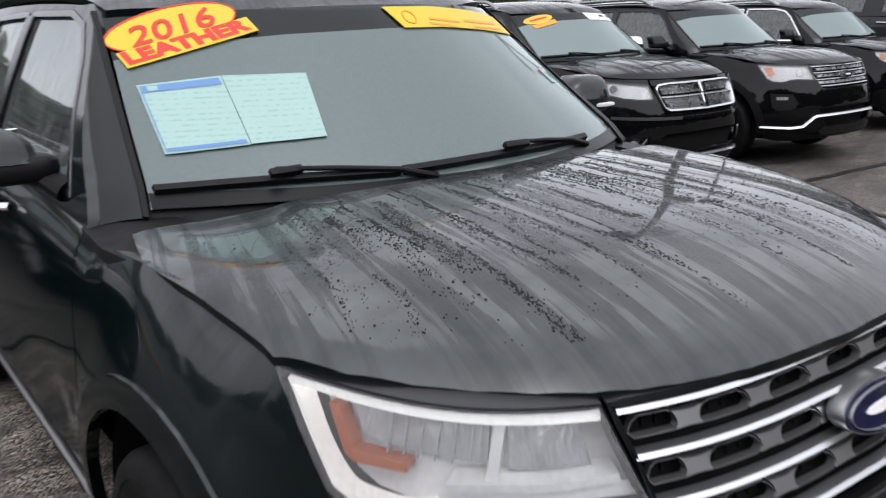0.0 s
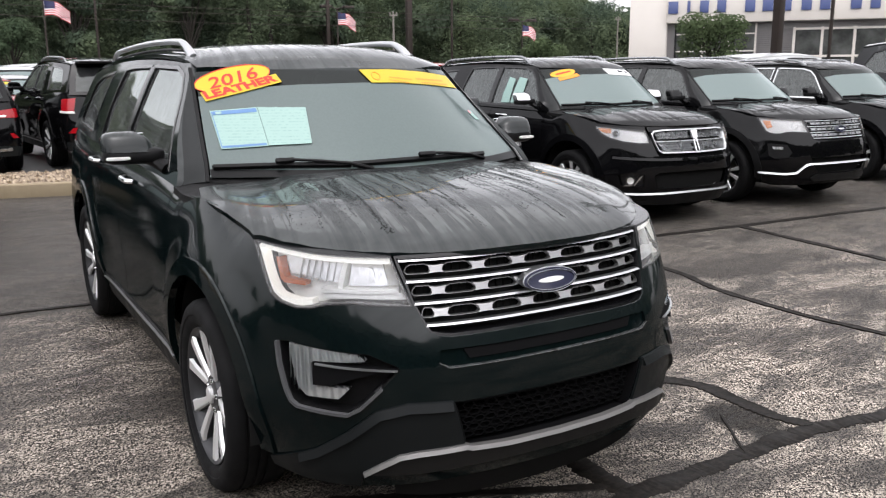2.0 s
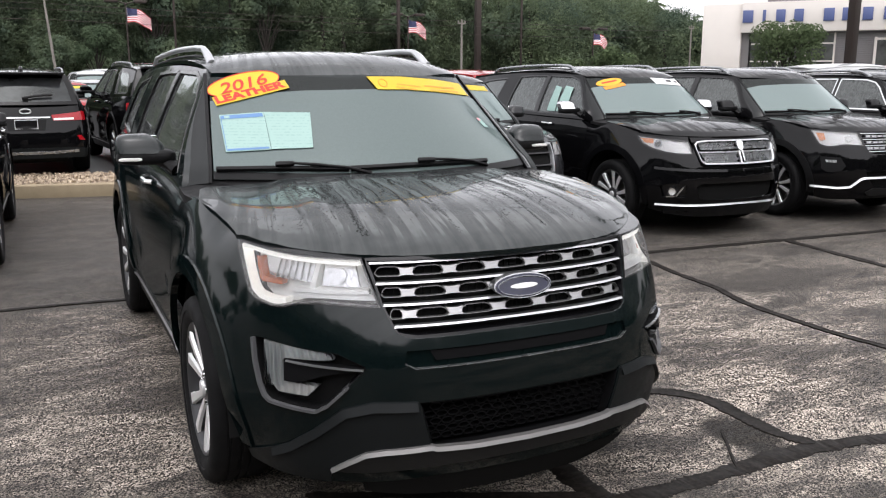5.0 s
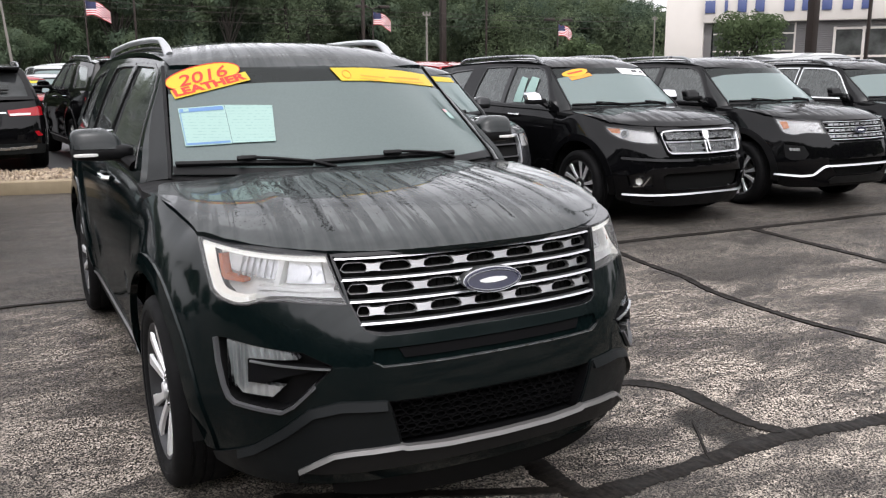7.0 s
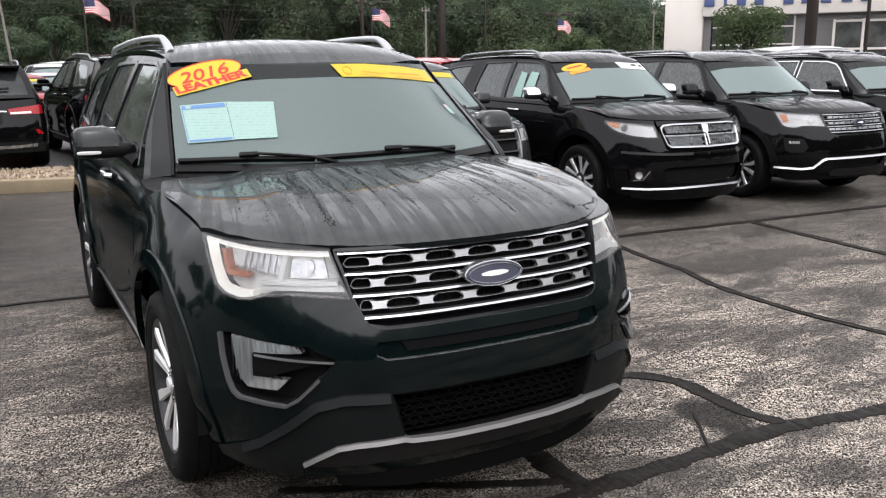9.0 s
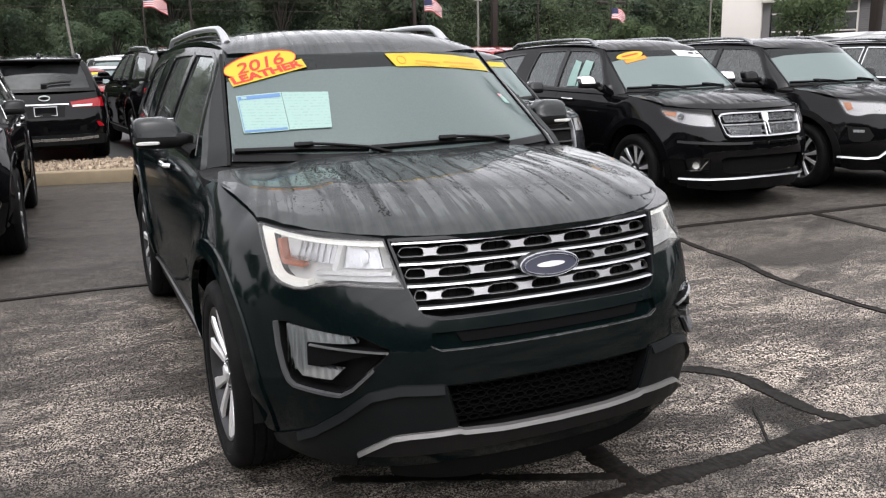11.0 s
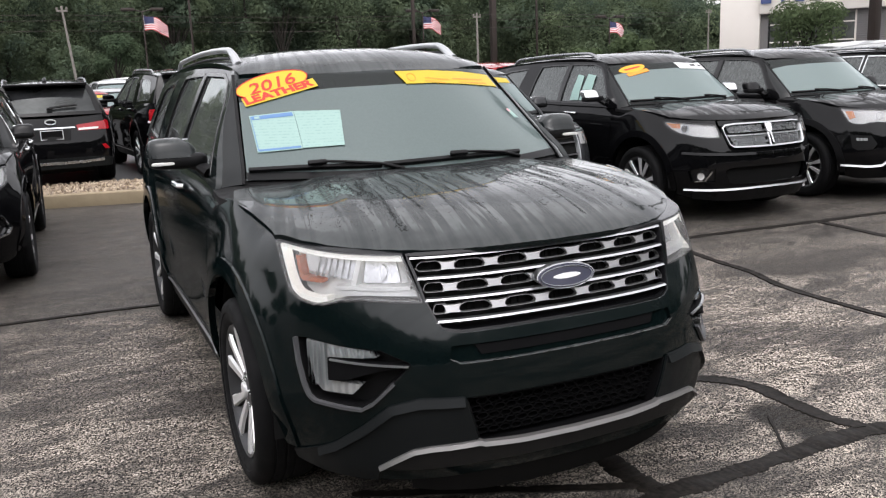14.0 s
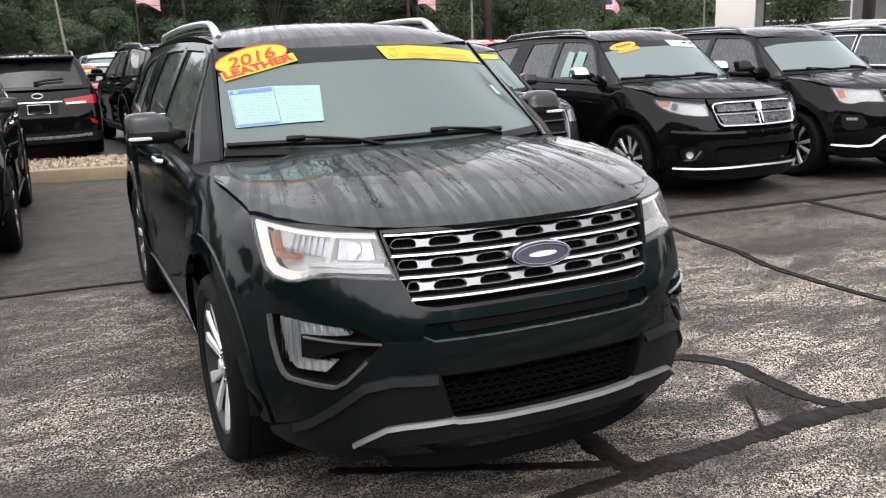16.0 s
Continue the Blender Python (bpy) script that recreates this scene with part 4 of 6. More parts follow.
slot = part("upper_intake", panel(SLOT, skin, (), .05, 0, -.010), GREEN, bumper)
part("intake_lip", strip([(-.446, .708), (-.412, .690), (.412, .690), (.446, .708)], skin, .003, -.004, .002), SATIN, slot)
part("intake_opening", panel([(-.36, .744), (-.34, .712), (.34, .712), (.36, .744)], skin, (), .05, .002, -.006), MESHBLACK, slot)
mesh_back = part("lower_intake", panel(MESH, skin, (), .05, 0, -.07), MESHBLACK, bumper)
part("intake_wall", strip(MESH, skin, .012, -.085, -.002, False, True), MESHBLACK, mesh_back)
for row in range(6):
    for col in range(-9, 10):
        s0, z0 = col * .042 + (.021 if row % 2 else 0), .435 + row * .027
        if abs(s0) > .36:
            continue
        hexa = [(s0 + .022 * math.cos(a), z0 + .0125 * math.sin(a)) for a in np.arange(6) * math.pi / 3]
        part("mesh_cell", strip(hexa, skin, .006, -.068, -.035, False, True), MESHBLACK, mesh_back)
for flip in (True, False):
    clad = [(.404, .578), (.552, .584), (.652, .560), (.756, .474), (.88, .392), (1.02, .340), (1.09, .318), (1.09, .28), (.95, .262), (.72, .27), (.70, .33), (.576, .395), (.516, .406), (.36, .414)]
    part("lower_cladding", panel(clad, skin, (), .03, .02, .010, flip), CLAD, bumper, "grey-black lower cladding")
    ledge = [(.408, .566), (.548, .570), (.640, .548), (.742, .466), (.856, .390), (.94, .352)]
    part("cladding_ledge", strip(ledge, skin, .034, .008, .024, flip, tilt=.014), CLAD, bumper, "ledge along the cladding's top")
sk = [(0, .400), (.20, .402), (.345, .410), (.36, .417), (.516, .410), (.576, .400), (.64, .365), (.697, .330), (.64, .328), (.50, .335), (.36, .342), (0, .340)]
part("skid_plate", panel(mirror_s(sk), skin, (), .03, .03, .022), SKID, bumper, "silver-grey skid plate")
part("skid_edge", strip([(-p[0], p[1]) for p in sk[7::-1]] + sk[1:8], skin, .017, .012, .032, tilt=.010), SKIDEDGE, bumper, "satin silver upper edge of the skid plate")
part("air_dam", panel(mirror_s([(0, .335), (.36, .338), (.60, .325), (.60, .22), (.3, .18), (0, .175)]), skin, (), .05, .02, -.012), VOID, bumper)


def letters(text, bold=0.0):
    """The built-in font's outlines as flat faces, one unit high, with the width."""
    cu = bpy.data.curves.new("text", "FONT")
    cu.body, cu.size, cu.align_x, cu.offset = text, 1.0, "LEFT", bold
    cu.resolution_u = 3
    ob = bpy.data.objects.new("text", cu)
    me = bpy.data.meshes.new_from_object(ob)
    v = np.array([tuple(p.co) for p in me.vertices])
    f = [tuple(p.vertices) for p in me.polygons]
    bpy.data.objects.remove(ob)
    bpy.data.curves.remove(cu)
    bpy.data.meshes.remove(me)
    v = v[:, :2] - v[:, :2].min(0)
    return v / v.max(0), f


def lettering(name, text, corner, across, up, d, mat, parent, surf, bold=0.0, label=""):
    """Words laid on a surface: corner, across and up in its own two numbers."""
    v, f = letters(text, bold)
    q = np.array(corner) + v[:, :1] * np.array(across) + v[:, 1:] * np.array(up)
    p = surf(q[:, 0], q[:, 1], d)
    return part(name, ([tuple(a) for a in p], f), mat, parent, label, smooth=False)


# stickers and papers on the windscreen
sticker = thing("year_sticker", "yellow oval sticker with a red and yellow banner on the windscreen", "sticker")
c0, ax, ay = np.array([-.548, 1.592]), np.array([.156, .040]), np.array([-.010, .046])
ell = [tuple(c0 + ax * math.cos(a) + ay * math.sin(a)) for a in np.linspace(0, 2 * math.pi, 40, endpoint=False)]
part("oval", panel(ell, screenf, (), .05, .003, .006), YELLOW, sticker, "yellow oval")
part("oval_rim", strip(ell, screenf, .004, .005, .0075, False, True), REDINK, sticker)
lettering("year", "2016", c0 - ax * .70 - ay * .50, ax * 1.30, ay * 1.0 + ax * .13, .0085, REDINK, sticker, screenf, .012, "red figures")
ban = [(-.686, 1.490), (-.694, 1.527), (-.374, 1.610), (-.364, 1.574)]
part("banner", panel(ban, screenf, (), .05, .003, .008), YELLOW, sticker)
lettering("word", "LEATHER", (-.680, 1.497), (.304, .080), (-.008, .030), .0095, REDINK, sticker, screenf, .05, "red letters")

notice = thing("buyers_paper", "two pale green printed sheets behind the windscreen", "paper")
for name, quad in (("sheet", [(-.688, 1.450), (-.506, 1.466), (-.525, 1.308), (-.706, 1.296)]), ("sheet", [(-.504, 1.466), (-.314, 1.464), (-.352, 1.316), (-.523, 1.310)])):
    sheet = part(name, panel(quad, screenf, (), .04, .002, .006), PAPER, notice)
    q = [np.array(p) for p in quad]

    def at(u, v):
        return tuple((q[0] * (1 - u) + q[1] * u) * (1 - v) + (q[3] * (1 - u) + q[2] * u) * v)
    left = quad[0][0] < -.6
    if left:
        part("print_bar", panel([at(.04, .03), at(.96, .03), at(.97, .13), at(.04, .13)], screenf, (), .05, 0, .0075), BLUE, sheet, "blue heading bar")
        part("print_bar", panel([at(.04, .93), at(.96, .93), at(.97, .98), at(.04, .98)], screenf, (), .05, 0, .0075), BLUE, sheet)
        part("print_bar", panel([at(.10, .045), at(.22, .045), at(.22, .115), at(.10, .115)], screenf, (), .05, 0, .0085), PAPER, sheet)
        part("print_rule", panel([at(.02, .03), at(.035, .03), at(.035, .98), at(.02, .98)], screenf, (), .05, 0, .0075), BLUE, sheet)
tag_ = thing("inspection_label", "small white and pink label on the windscreen glass", "label")
part("label_sheet", panel([(.608, 1.419), (.640, 1.419), (.668, 1.373), (.632, 1.377)], screenf, (), .03, .002, .004), PAPER, tag_)
part("label_print", panel([(.608, 1.419), (.626, 1.419), (.634, 1.404), (.614, 1.406)], screenf, (), .03, 0, .0055), material("pink_print", (.75, .35, .38), .5), tag_)
strip_ = thing("sales_strip", "yellow printed strip across the windscreen's top", "sticker")
part("strip_sheet", panel([(.012, 1.628), (.20, 1.628), (.432, 1.614), (.644, 1.592), (.664, 1.530), (.412, 1.552), (.20, 1.566), (.045, 1.568)], screenf, (), .04, .003, .006), YELLOW, strip_)
for x0, x1, z, h in ((.16, .30, 1.594, .006), (.33, .56, 1.585, .008), (.36, .58, 1.565, .006), (.15, .27, 1.580, .005)):
    part("print_line", panel([(x0, z), (x1, z - .014), (x1, z - .014 - h), (x0, z - h)], screenf, (), .05, 0, .0075), ORANGE, strip_)
part("emblem", strip([(.085 + .022 * math.cos(a), 1.597 + .018 * math.sin(a)) for a in np.linspace(0, 6.283, 20, endpoint=False)], screenf, .005, .006, .008, False, True), ORANGE, strip_)

# rain beads on the bonnet, thickest along the rivulets
BEAD = material("water_bead", (0.003, 0.005, 0.005), 0.12, 0.0, 0.0, 0.16)
rb = np.random.default_rng(11)
bx, by = [rb.uniform(-.80, .80, 900)], [rb.uniform(-.66, .14, 900)]
for i in range(64):
    x0, y0 = rb.uniform(-.66, .66), rb.uniform(-.10, .16) if i % 3 else rb.uniform(-.35, 0)
    n0 = int(rb.uniform(90, 400))
    run_ = rb.uniform(.15, .62)
    t0 = rb.uniform(0, 1, n0) ** rb.uniform(.7, 1.5)
    yy = y0 - run_ * t0
    wide = rb.choice([.003, .006, .013])
    bx.append(x0 * (1 - .30 * yy) / (1 - .30 * y0) + .008 * np.sin(6 * t0 + i) + rb.normal(0, wide, n0) * (.4 + t0))
    by.append(yy)
for i in range(14):
    x0, y0, n0 = rb.uniform(-.7, .7), rb.uniform(.0, .13), int(rb.uniform(30, 90))
    bx.append(x0 + rb.normal(0, .035, n0))
    by.append(y0 + rb.normal(0, .035, n0))
bx, by = np.clip(np.concatenate(bx), -.80, .80), np.concatenate(by)
br = rb.uniform(.0008, .0019, len(bx)) * rb.choice([1, 1, 1, 1.6], len(bx))
ok = (by > BODY.edge_y(np.abs(bx)) + .10) & (by < .09 + .27 * np.abs(bx) ** 1.3) & (np.abs(bx) < .86)
bx, by, br = bx[ok], by[ok], br[ok]
dv, df = [], []
for r_, h_ in ((1.0, 0.0), (.72, .38), (0.0, .52)):
    for j in range(6 if r_ else 1):
        a = j * math.pi / 3
        dv.append(hoodf(bx + br * r_ * math.cos(a), by + 1.2 * br * r_ * math.sin(a), br * h_))
dv = np.stack(dv, 1)
one = [(j, (j + 1) % 6, 6 + (j + 1) % 6, 6 + j) for j in range(6)] + [(6 + j, 6 + (j + 1) % 6, 12) for j in range(6)]
for k in range(len(bx)):
    df += [tuple(13 * k + q for q in f) for f in one]
part("rain", (dv.reshape(-1, 3), df), BEAD, car, "clear rain beads on the bonnet", kind="stuff")


# ---- the other vehicles on the lot ----
AMBERLAMP = material("amber_lamp_corner", (0.80, 0.26, 0.05), 0.3, 0.0, 0.3)
LAMPGREY = material("grey_lamp_reflector", (0.66, 0.65, 0.63), 0.4, 0.35)
ln = Nodes(LAMPGREY)
ln.bump(ln.noise(ln.place((40, 40, 12)), 1.0, 2, 0.5, 0.3), 0.6, 0.01)


def lamps_of(car, b, spec, flip, amber=True):
    """A plainer headlamp for a vehicle further off."""
    hl = spec["hl_top"] + spec["hl_in"] + spec["hl_low"]
    lamp = part("headlamp", panel(hl, b.skin, (), .06, 0, -.022, flip), spec.get("lamp", LAMPGREY), car, "clear headlamp")
    part("lamp_bezel", strip(hl, b.skin, .016, -.05, .002, flip, True), PIANO, lamp)
    s0, z0 = spec.get("bulb", (.86, .965))
    ring = [(s0 + .042 * math.cos(a), z0 + .038 * math.sin(a)) for a in np.linspace(0, 2 * math.pi, 18, endpoint=False)]
    part("projector", panel(ring, b.skin, (), .03, .02, -.012, flip), spec.get("projector", LAMPGREY), lamp)
    part("projector_ring", strip(ring, b.skin, spec.get("ring", .005), -.02, -.010, flip, True), SATIN, lamp)
    if amber:
        a = spec.get("amber", [(1.13, 1.02), (1.0, 1.02), (1.0, .95), (1.09, .95)])
        part("amber_reflector", panel(a, b.skin, (), .04, .02, -.012, flip), AMBERLAMP, lamp, "bright amber corner")
    part("lens", panel(hl, b.skin, (), .06, 0, .002, flip), HEADLENS, lamp)


def tail_of(car, b, lamp, plate=True, bar=True):
    """Tail lamps, number plate holder, bright bar, lower bumper and rear wiper."""
    end = float(b.s[-1])
    for flip in (True, False):
        t = part("tail_lamp", panel([(end - p[0], p[1]) for p in lamp], b.skin, (), .05, .03, .014, flip), REDLENS, car, "red tail lamp")
        mid = [(end - p[0], p[1]) for p in lamp]
        lo = min(p[1] for p in mid)
        part("lamp_band", strip([(mid[0][0] - .03, lo + .022), (mid[0][0] - .34, lo + .030)], b.skin, .036, .012, .018, flip), PEARL, t)
        part("rear_reflector", panel([(end - .88, .61), (end - .78, .61), (end - .74, .69), (end - .80, .69)], b.skin, (), .05, .01, .008, flip), REDLENS, car)
        low = [(end - .95, .33), (end, .33), (end, .50), (end - .6, .50), (end - .95, .47)]
        part("lower_bumper", panel(low, b.skin, (), .06, .02, .012, flip), CLAD, car)
        part("diffuser_strip", strip([(end - .75, .44), (end - .35, .42), (end, .42)], b.skin, .05, .012, .022, flip), SATIN, car)
        if bar:
            part("bright_bar", strip([(end - .36, .985), (end, .985)], b.skin, .022, .0, .02, flip), CHROME, car)
        part("plate_recess", panel([(end - .30, .95), (end, .95), (end, .78), (end - .27, .78)], b.skin, (), .06, .01, .003, flip), PLASTIC, car)
    if plate:
        y = float(b.skin(end, .9)[1]) + .012
        k = b.k
        frame_ = join(block(-.17 * k[0], .17 * k[0], y, y + .012, .942 * k[2], .955 * k[2]), block(-.17 * k[0], .17 * k[0], y, y + .012, .80 * k[2], .813 * k[2]),
                      block(-.17 * k[0], -.158 * k[0], y, y + .012, .81 * k[2], .945 * k[2]), block(.158 * k[0], .17 * k[0], y, y + .012, .81 * k[2], .945 * k[2]))
        h = part("plate_holder", frame_, FROST, car, "bright empty plate holder")
        part("plate_blank", block(-.16 * k[0], .16 * k[0], y - .004, y + .004, .81 * k[2], .945 * k[2]), PIANO, h)
    k = b.k
    part("rear_wiper", moved(join(tube([(.0, 4.065, 1.30), (-.18, 4.05, 1.325), (-.42, 4.025, 1.34)], .019, 6), block(-.06, .03, 4.04, 4.09, 1.27, 1.31, .01)), Matrix.Diagonal((*k, 1))), PLASTIC, car)
    part("spoiler", moved(block(-.62, .62, 3.72, 4.02, 1.655, 1.70, .018), Matrix.Diagonal((*k, 1)) @ pose(0, 0, 0)), spec_mat(car), car)


PAINTS = {}


def spec_mat(car):
    return PAINTS[car.name]


def vehicle(name, label, mat, at, k=(1, 1, 1), spec=None, step=.06, rail=True, handle=None, face=None, cap=None, turn=20, reach=0.0):
    car_ = thing(name, label, "car", at, "cars parked on the lot")
    PAINTS[car_.name] = mat
    b = Body(*k)
    spec = dict(spec)
    spec["handle"] = handle or CHROME
    spec["screen"] = SKYSCREEN
    bump, ws = shell(car_, b, mat, spec, step)
    for y in (0, 2.865 * k[1]):
        for left in (True, False):
            wheel(car_, .972 * k[0], y, left, turn, face)
    mirror_pair(car_, b, mat, False, cap, reach)
    if rail:
        rails(car_, b, SATIN)
    wipers(car_, b)
    return car_, b, bump, ws


GEN = dict(hl_top=[(1.19, 1.058), (.98, 1.046), (.80, 1.042), (.66, 1.038)], hl_in=[(.64, .96), (.63, .905)],
           hl_low=[(.75, .90), (.88, .895), (1.02, .905), (1.09, .935), (1.16, 1.0)],
           grille=[(0, 1.03), (.60, 1.03), (.60, .93), (.53, .76), (.50, .74), (0, .735)])

# black SUV with the cross-hair grille
DUR = dict(GEN, hl_top=[(1.27, 1.035), (1.06, 1.028), (.86, 1.012), (.66, .996)], hl_in=[(.625, .93), (.615, .868)], hl_low=[(.74, .868), (.90, .882), (1.06, .915), (1.17, .955), (1.24, 1.0)])
dur, db, dbump, dws = vehicle("black_sport_utility_vehicle", "black sport utility vehicle with a chrome cross-hair grille, wet", BLACK, pose(5.15, 4.19, 0), (.99, 1.0, 1.005),
                              dict(DUR, holes=[mirror_s([(0, .575), (.50, .570), (.56, .54), (.52, .42), (.47, .405), (0, .40)]),
                                               [(.66, .56), (.66, .43), (.90, .43), (.93, .54), (.80, .575)], [(-.66, .56), (-.66, .43), (-.90, .43), (-.93, .54), (-.80, .575)]]), cap=CHROME)
for flip in (True, False):
    lamps_of(dur, db, dict(DUR, bulb=(1.0, .962), projector=PIANO, ring=.012, amber=[(1.235, 1.015), (1.07, 1.012), (1.06, .965), (1.16, .97)]), flip)
    part("lamp_brow", panel([(1.30, 1.062), (1.19, 1.058), (.98, 1.046), (.80, 1.042), (.66, 1.038)] + DUR["hl_top"][::-1], db.skin, (), .06, .02, -.004, flip), BLACK, dbump)
part("grille_brow", panel([(-.64, 1.032), (-.62, .985), (.62, .985), (.64, 1.032)], db.skin, (), .06, .02, -.006), BLACK, dbump)
part("bumper_fold", strip([(s, .70 + .02 * abs(s) ** 2) for s in np.linspace(-1.0, 1.0, 25)], db.skin, .030, .0, .010, tilt=.004), BLACK, dbump)
gout = [(0, 1.0), (.42, 1.0), (.55, .99), (.578, .965), (.565, .92), (.51, .80), (.47, .775), (0, .768)]
dg = part("radiator_grille", panel(mirror_s(GEN["grille"]), db.skin, (), .06, 0, -.045), VOID, dur, "chrome-framed grille with a cross-hair and fine mesh")
part("grille_frame", strip(mirror_s(gout), db.skin, .016, -.03, .016, False, True, .010), BRIGHT, dg)
part("cross_bar", strip([(s, .885) for s in np.linspace(-.54, .54, 15)], db.skin, .012, -.03, .006), SATIN, dg)
part("cross_post", strip([(-.022, .995), (-.022, .775)], db.skin, .020, -.03, .014), CHROME, dg)
part("cross_post", strip([(.022, .995), (.022, .775)], db.skin, .020, -.03, .014), CHROME, dg)
part("emblem", panel([(-.045, .99), (.045, .99), (.036, .92), (.0, .90), (-.036, .92)], db.skin, (), .03, .02, .024), CHROME, dg)
for r in range(8):
    z = .785 + r * .027
    for c in range(-15, 16):
        s = c * .036 + (.018 if r % 2 else 0)
        if abs(s) < .05 or abs(s) > .47 + (z - .78) * .36 or abs(z - .885) < .018:
            continue
        part("mesh_cell", strip([(s - .018, z), (s, z + .011), (s + .018, z), (s, z - .011)], db.skin, .006, -.04, -.012, False, True), SATIN, dg)
part("lower_intake", panel(mirror_s([(0, .575), (.50, .570), (.56, .54), (.52, .42), (.47, .405), (0, .40)]), db.skin, (), .06, 0, -.05), VOID, dbump)
for flip in (True, False):
    fp = part("fog_pocket", panel([(.66, .56), (.66, .43), (.90, .43), (.93, .54), (.80, .575)], db.skin, (), .06, 0, -.04, flip), PIANO, dbump)
    ring = [(.80 + .038 * math.cos(a), .485 + .038 * math.sin(a)) for a in np.linspace(0, 2 * math.pi, 16, endpoint=False)]
    part("fog_lamp", panel(ring, db.skin, (), .03, .02, -.01, flip), PEARL, fp)
    part("fog_ring", strip(ring, db.skin, .012, -.04, .004, flip, True), CHROME, fp)
    part("fog_trim", strip([(.69, .535), (.76, .44), (.86, .432)], db.skin, .018, -.03, .006, flip), CHROME, fp)
part("chrome_lip", strip([(s, .355 - .02 * abs(s) ** 2 + .03 * max(0, abs(s) - .7)) for s in np.linspace(-.98, .98, 31)], db.skin, .022, .0, .024, tilt=.012), BRIGHT, dbump, "chrome strip along the lower bumper")
part("air_dam", panel(mirror_s([(0, .345), (.5, .34), (.9, .33), (.9, .25), (.5, .22), (0, .22)]), db.skin, (), .08, .02, .004), PLASTIC, dbump)
AMBERVINYL = material("amber_vinyl", (0.85, 0.42, 0.02), 0.45)
ds = thing("year_sticker", "orange oval price sticker on the black vehicle's windscreen", "sticker", pose(5.15, 4.19, 0))
ell2 = [(-.50 + .135 * math.cos(a) - .012 * math.sin(a), 1.580 + .034 * math.sin(a) + .030 * math.cos(a)) for a in np.linspace(0, 2 * math.pi, 24, endpoint=False)]
part("oval", panel(ell2, db.screen, (), .06, .003, .006), AMBERVINYL, ds)
part("banner", panel([(-.585, 1.492), (-.592, 1.522), (-.365, 1.578), (-.352, 1.546)], db.screen, (), .06, .003, .007), ORANGE, ds)
part("print_line", panel([(-.585, 1.570), (-.42, 1.606), (-.418, 1.592), (-.58, 1.556)], db.screen, (), .06, 0, .009), REDINK, ds)
ds2 = thing("sales_strip", "white printed strip on the black vehicle's windscreen", "sticker", pose(5.15, 4.19, 0))
part("strip_sheet", panel([(.0, 1.632), (.58, 1.604), (.62, 1.535), (.04, 1.562)], db.screen, (), .06, .003, .006), material("white_vinyl", (.75, .75, .74), .5), ds2)
part("print_line", panel([(.24, 1.605), (.36, 1.60), (.36, 1.58), (.24, 1.585)], db.screen, (), .06, 0, .009), PIANO, ds2)
part("print_line", panel([(.42, 1.597), (.53, 1.59), (.54, 1.57), (.43, 1.575)], db.screen, (), .06, 0, .009), PIANO, ds2)
dp = thing("window_sheet", "pale printed sheets inside the black vehicle's side window", "paper", pose(5.15, 4.19, 0))
for y0, y1 in ((1.02, 1.24), (1.26, 1.44)):
    part("sheet", panel([(y0, 1.24), (y1, 1.24), (y1, 1.54), (y0 + .05, 1.52)], db.house, (), .1, .002, .004, True), PAPER, dp)

# newer black SUV of the same model as the green one
twin_spec = dict(MAIN, arch=PLASTIC, holes=[mirror_s([(0, .60), (.52, .60), (.50, .54), (.40, .42), (0, .42)])])
twin, tb, tbump, tws = vehicle("newer_black_sport_utility_vehicle", "newer black sport utility vehicle with a bright chrome mesh grille", BLACK, pose(7.54, 4.14, 0, 0, 0, 0), (1.0, 1.0, 1.0), twin_spec)
tg = grille_of(twin, tb, BRIGHT, SATIN, GRILLE_ROWS, (.575, .548, .518, .480), (-.45, -.36, -.27, -.18, -.09, .0, .09, .18, .27, .36, .45), -.004, .34)
badge(tg, tb, 0, .922, .105, .042)
for flip in (True, False):
    lamps_of(twin, tb, dict(twin_spec, bulb=(.72, .965), amber=[(1.12, 1.02), (1.03, 1.02), (.99, .95), (1.05, .93)]), flip)
    fp = part("fog_pocket", panel([(1.02, .76), (.99, .62), (.93, .585), (.78, .60), (.74, .66), (.80, .75)], tb.skin, (), .06, .01, .004, flip), PLASTIC, tbump)
    part("fog_lamp", panel([(.96, .725), (.95, .695), (.84, .695), (.84, .725)], tb.skin, (), .06, .02, .008, flip), RIBBED, fp)
part("lower_intake", panel(mirror_s([(0, .60), (.52, .60), (.50, .54), (.40, .42), (0, .42)]), tb.skin, (), .06, 0, -.05), VOID, tbump)
lip = [(1.10, .415), (.80, .405), (.68, .42), (.58, .51), (.54, .525), (.3, .53), (0, .53)]
part("chrome_lip", strip(lip + [(-p[0], p[1]) for p in lip[-2::-1]], tb.skin, .025, .0, .028, tilt=.014), BRIGHT, tbump, "chrome lower grille lip")
part("skid_plate", panel(mirror_s([(0, .40), (.42, .405), (.50, .36), (.46, .32), (0, .32)]), tb.skin, (), .06, .02, .02), SKID, tbump)

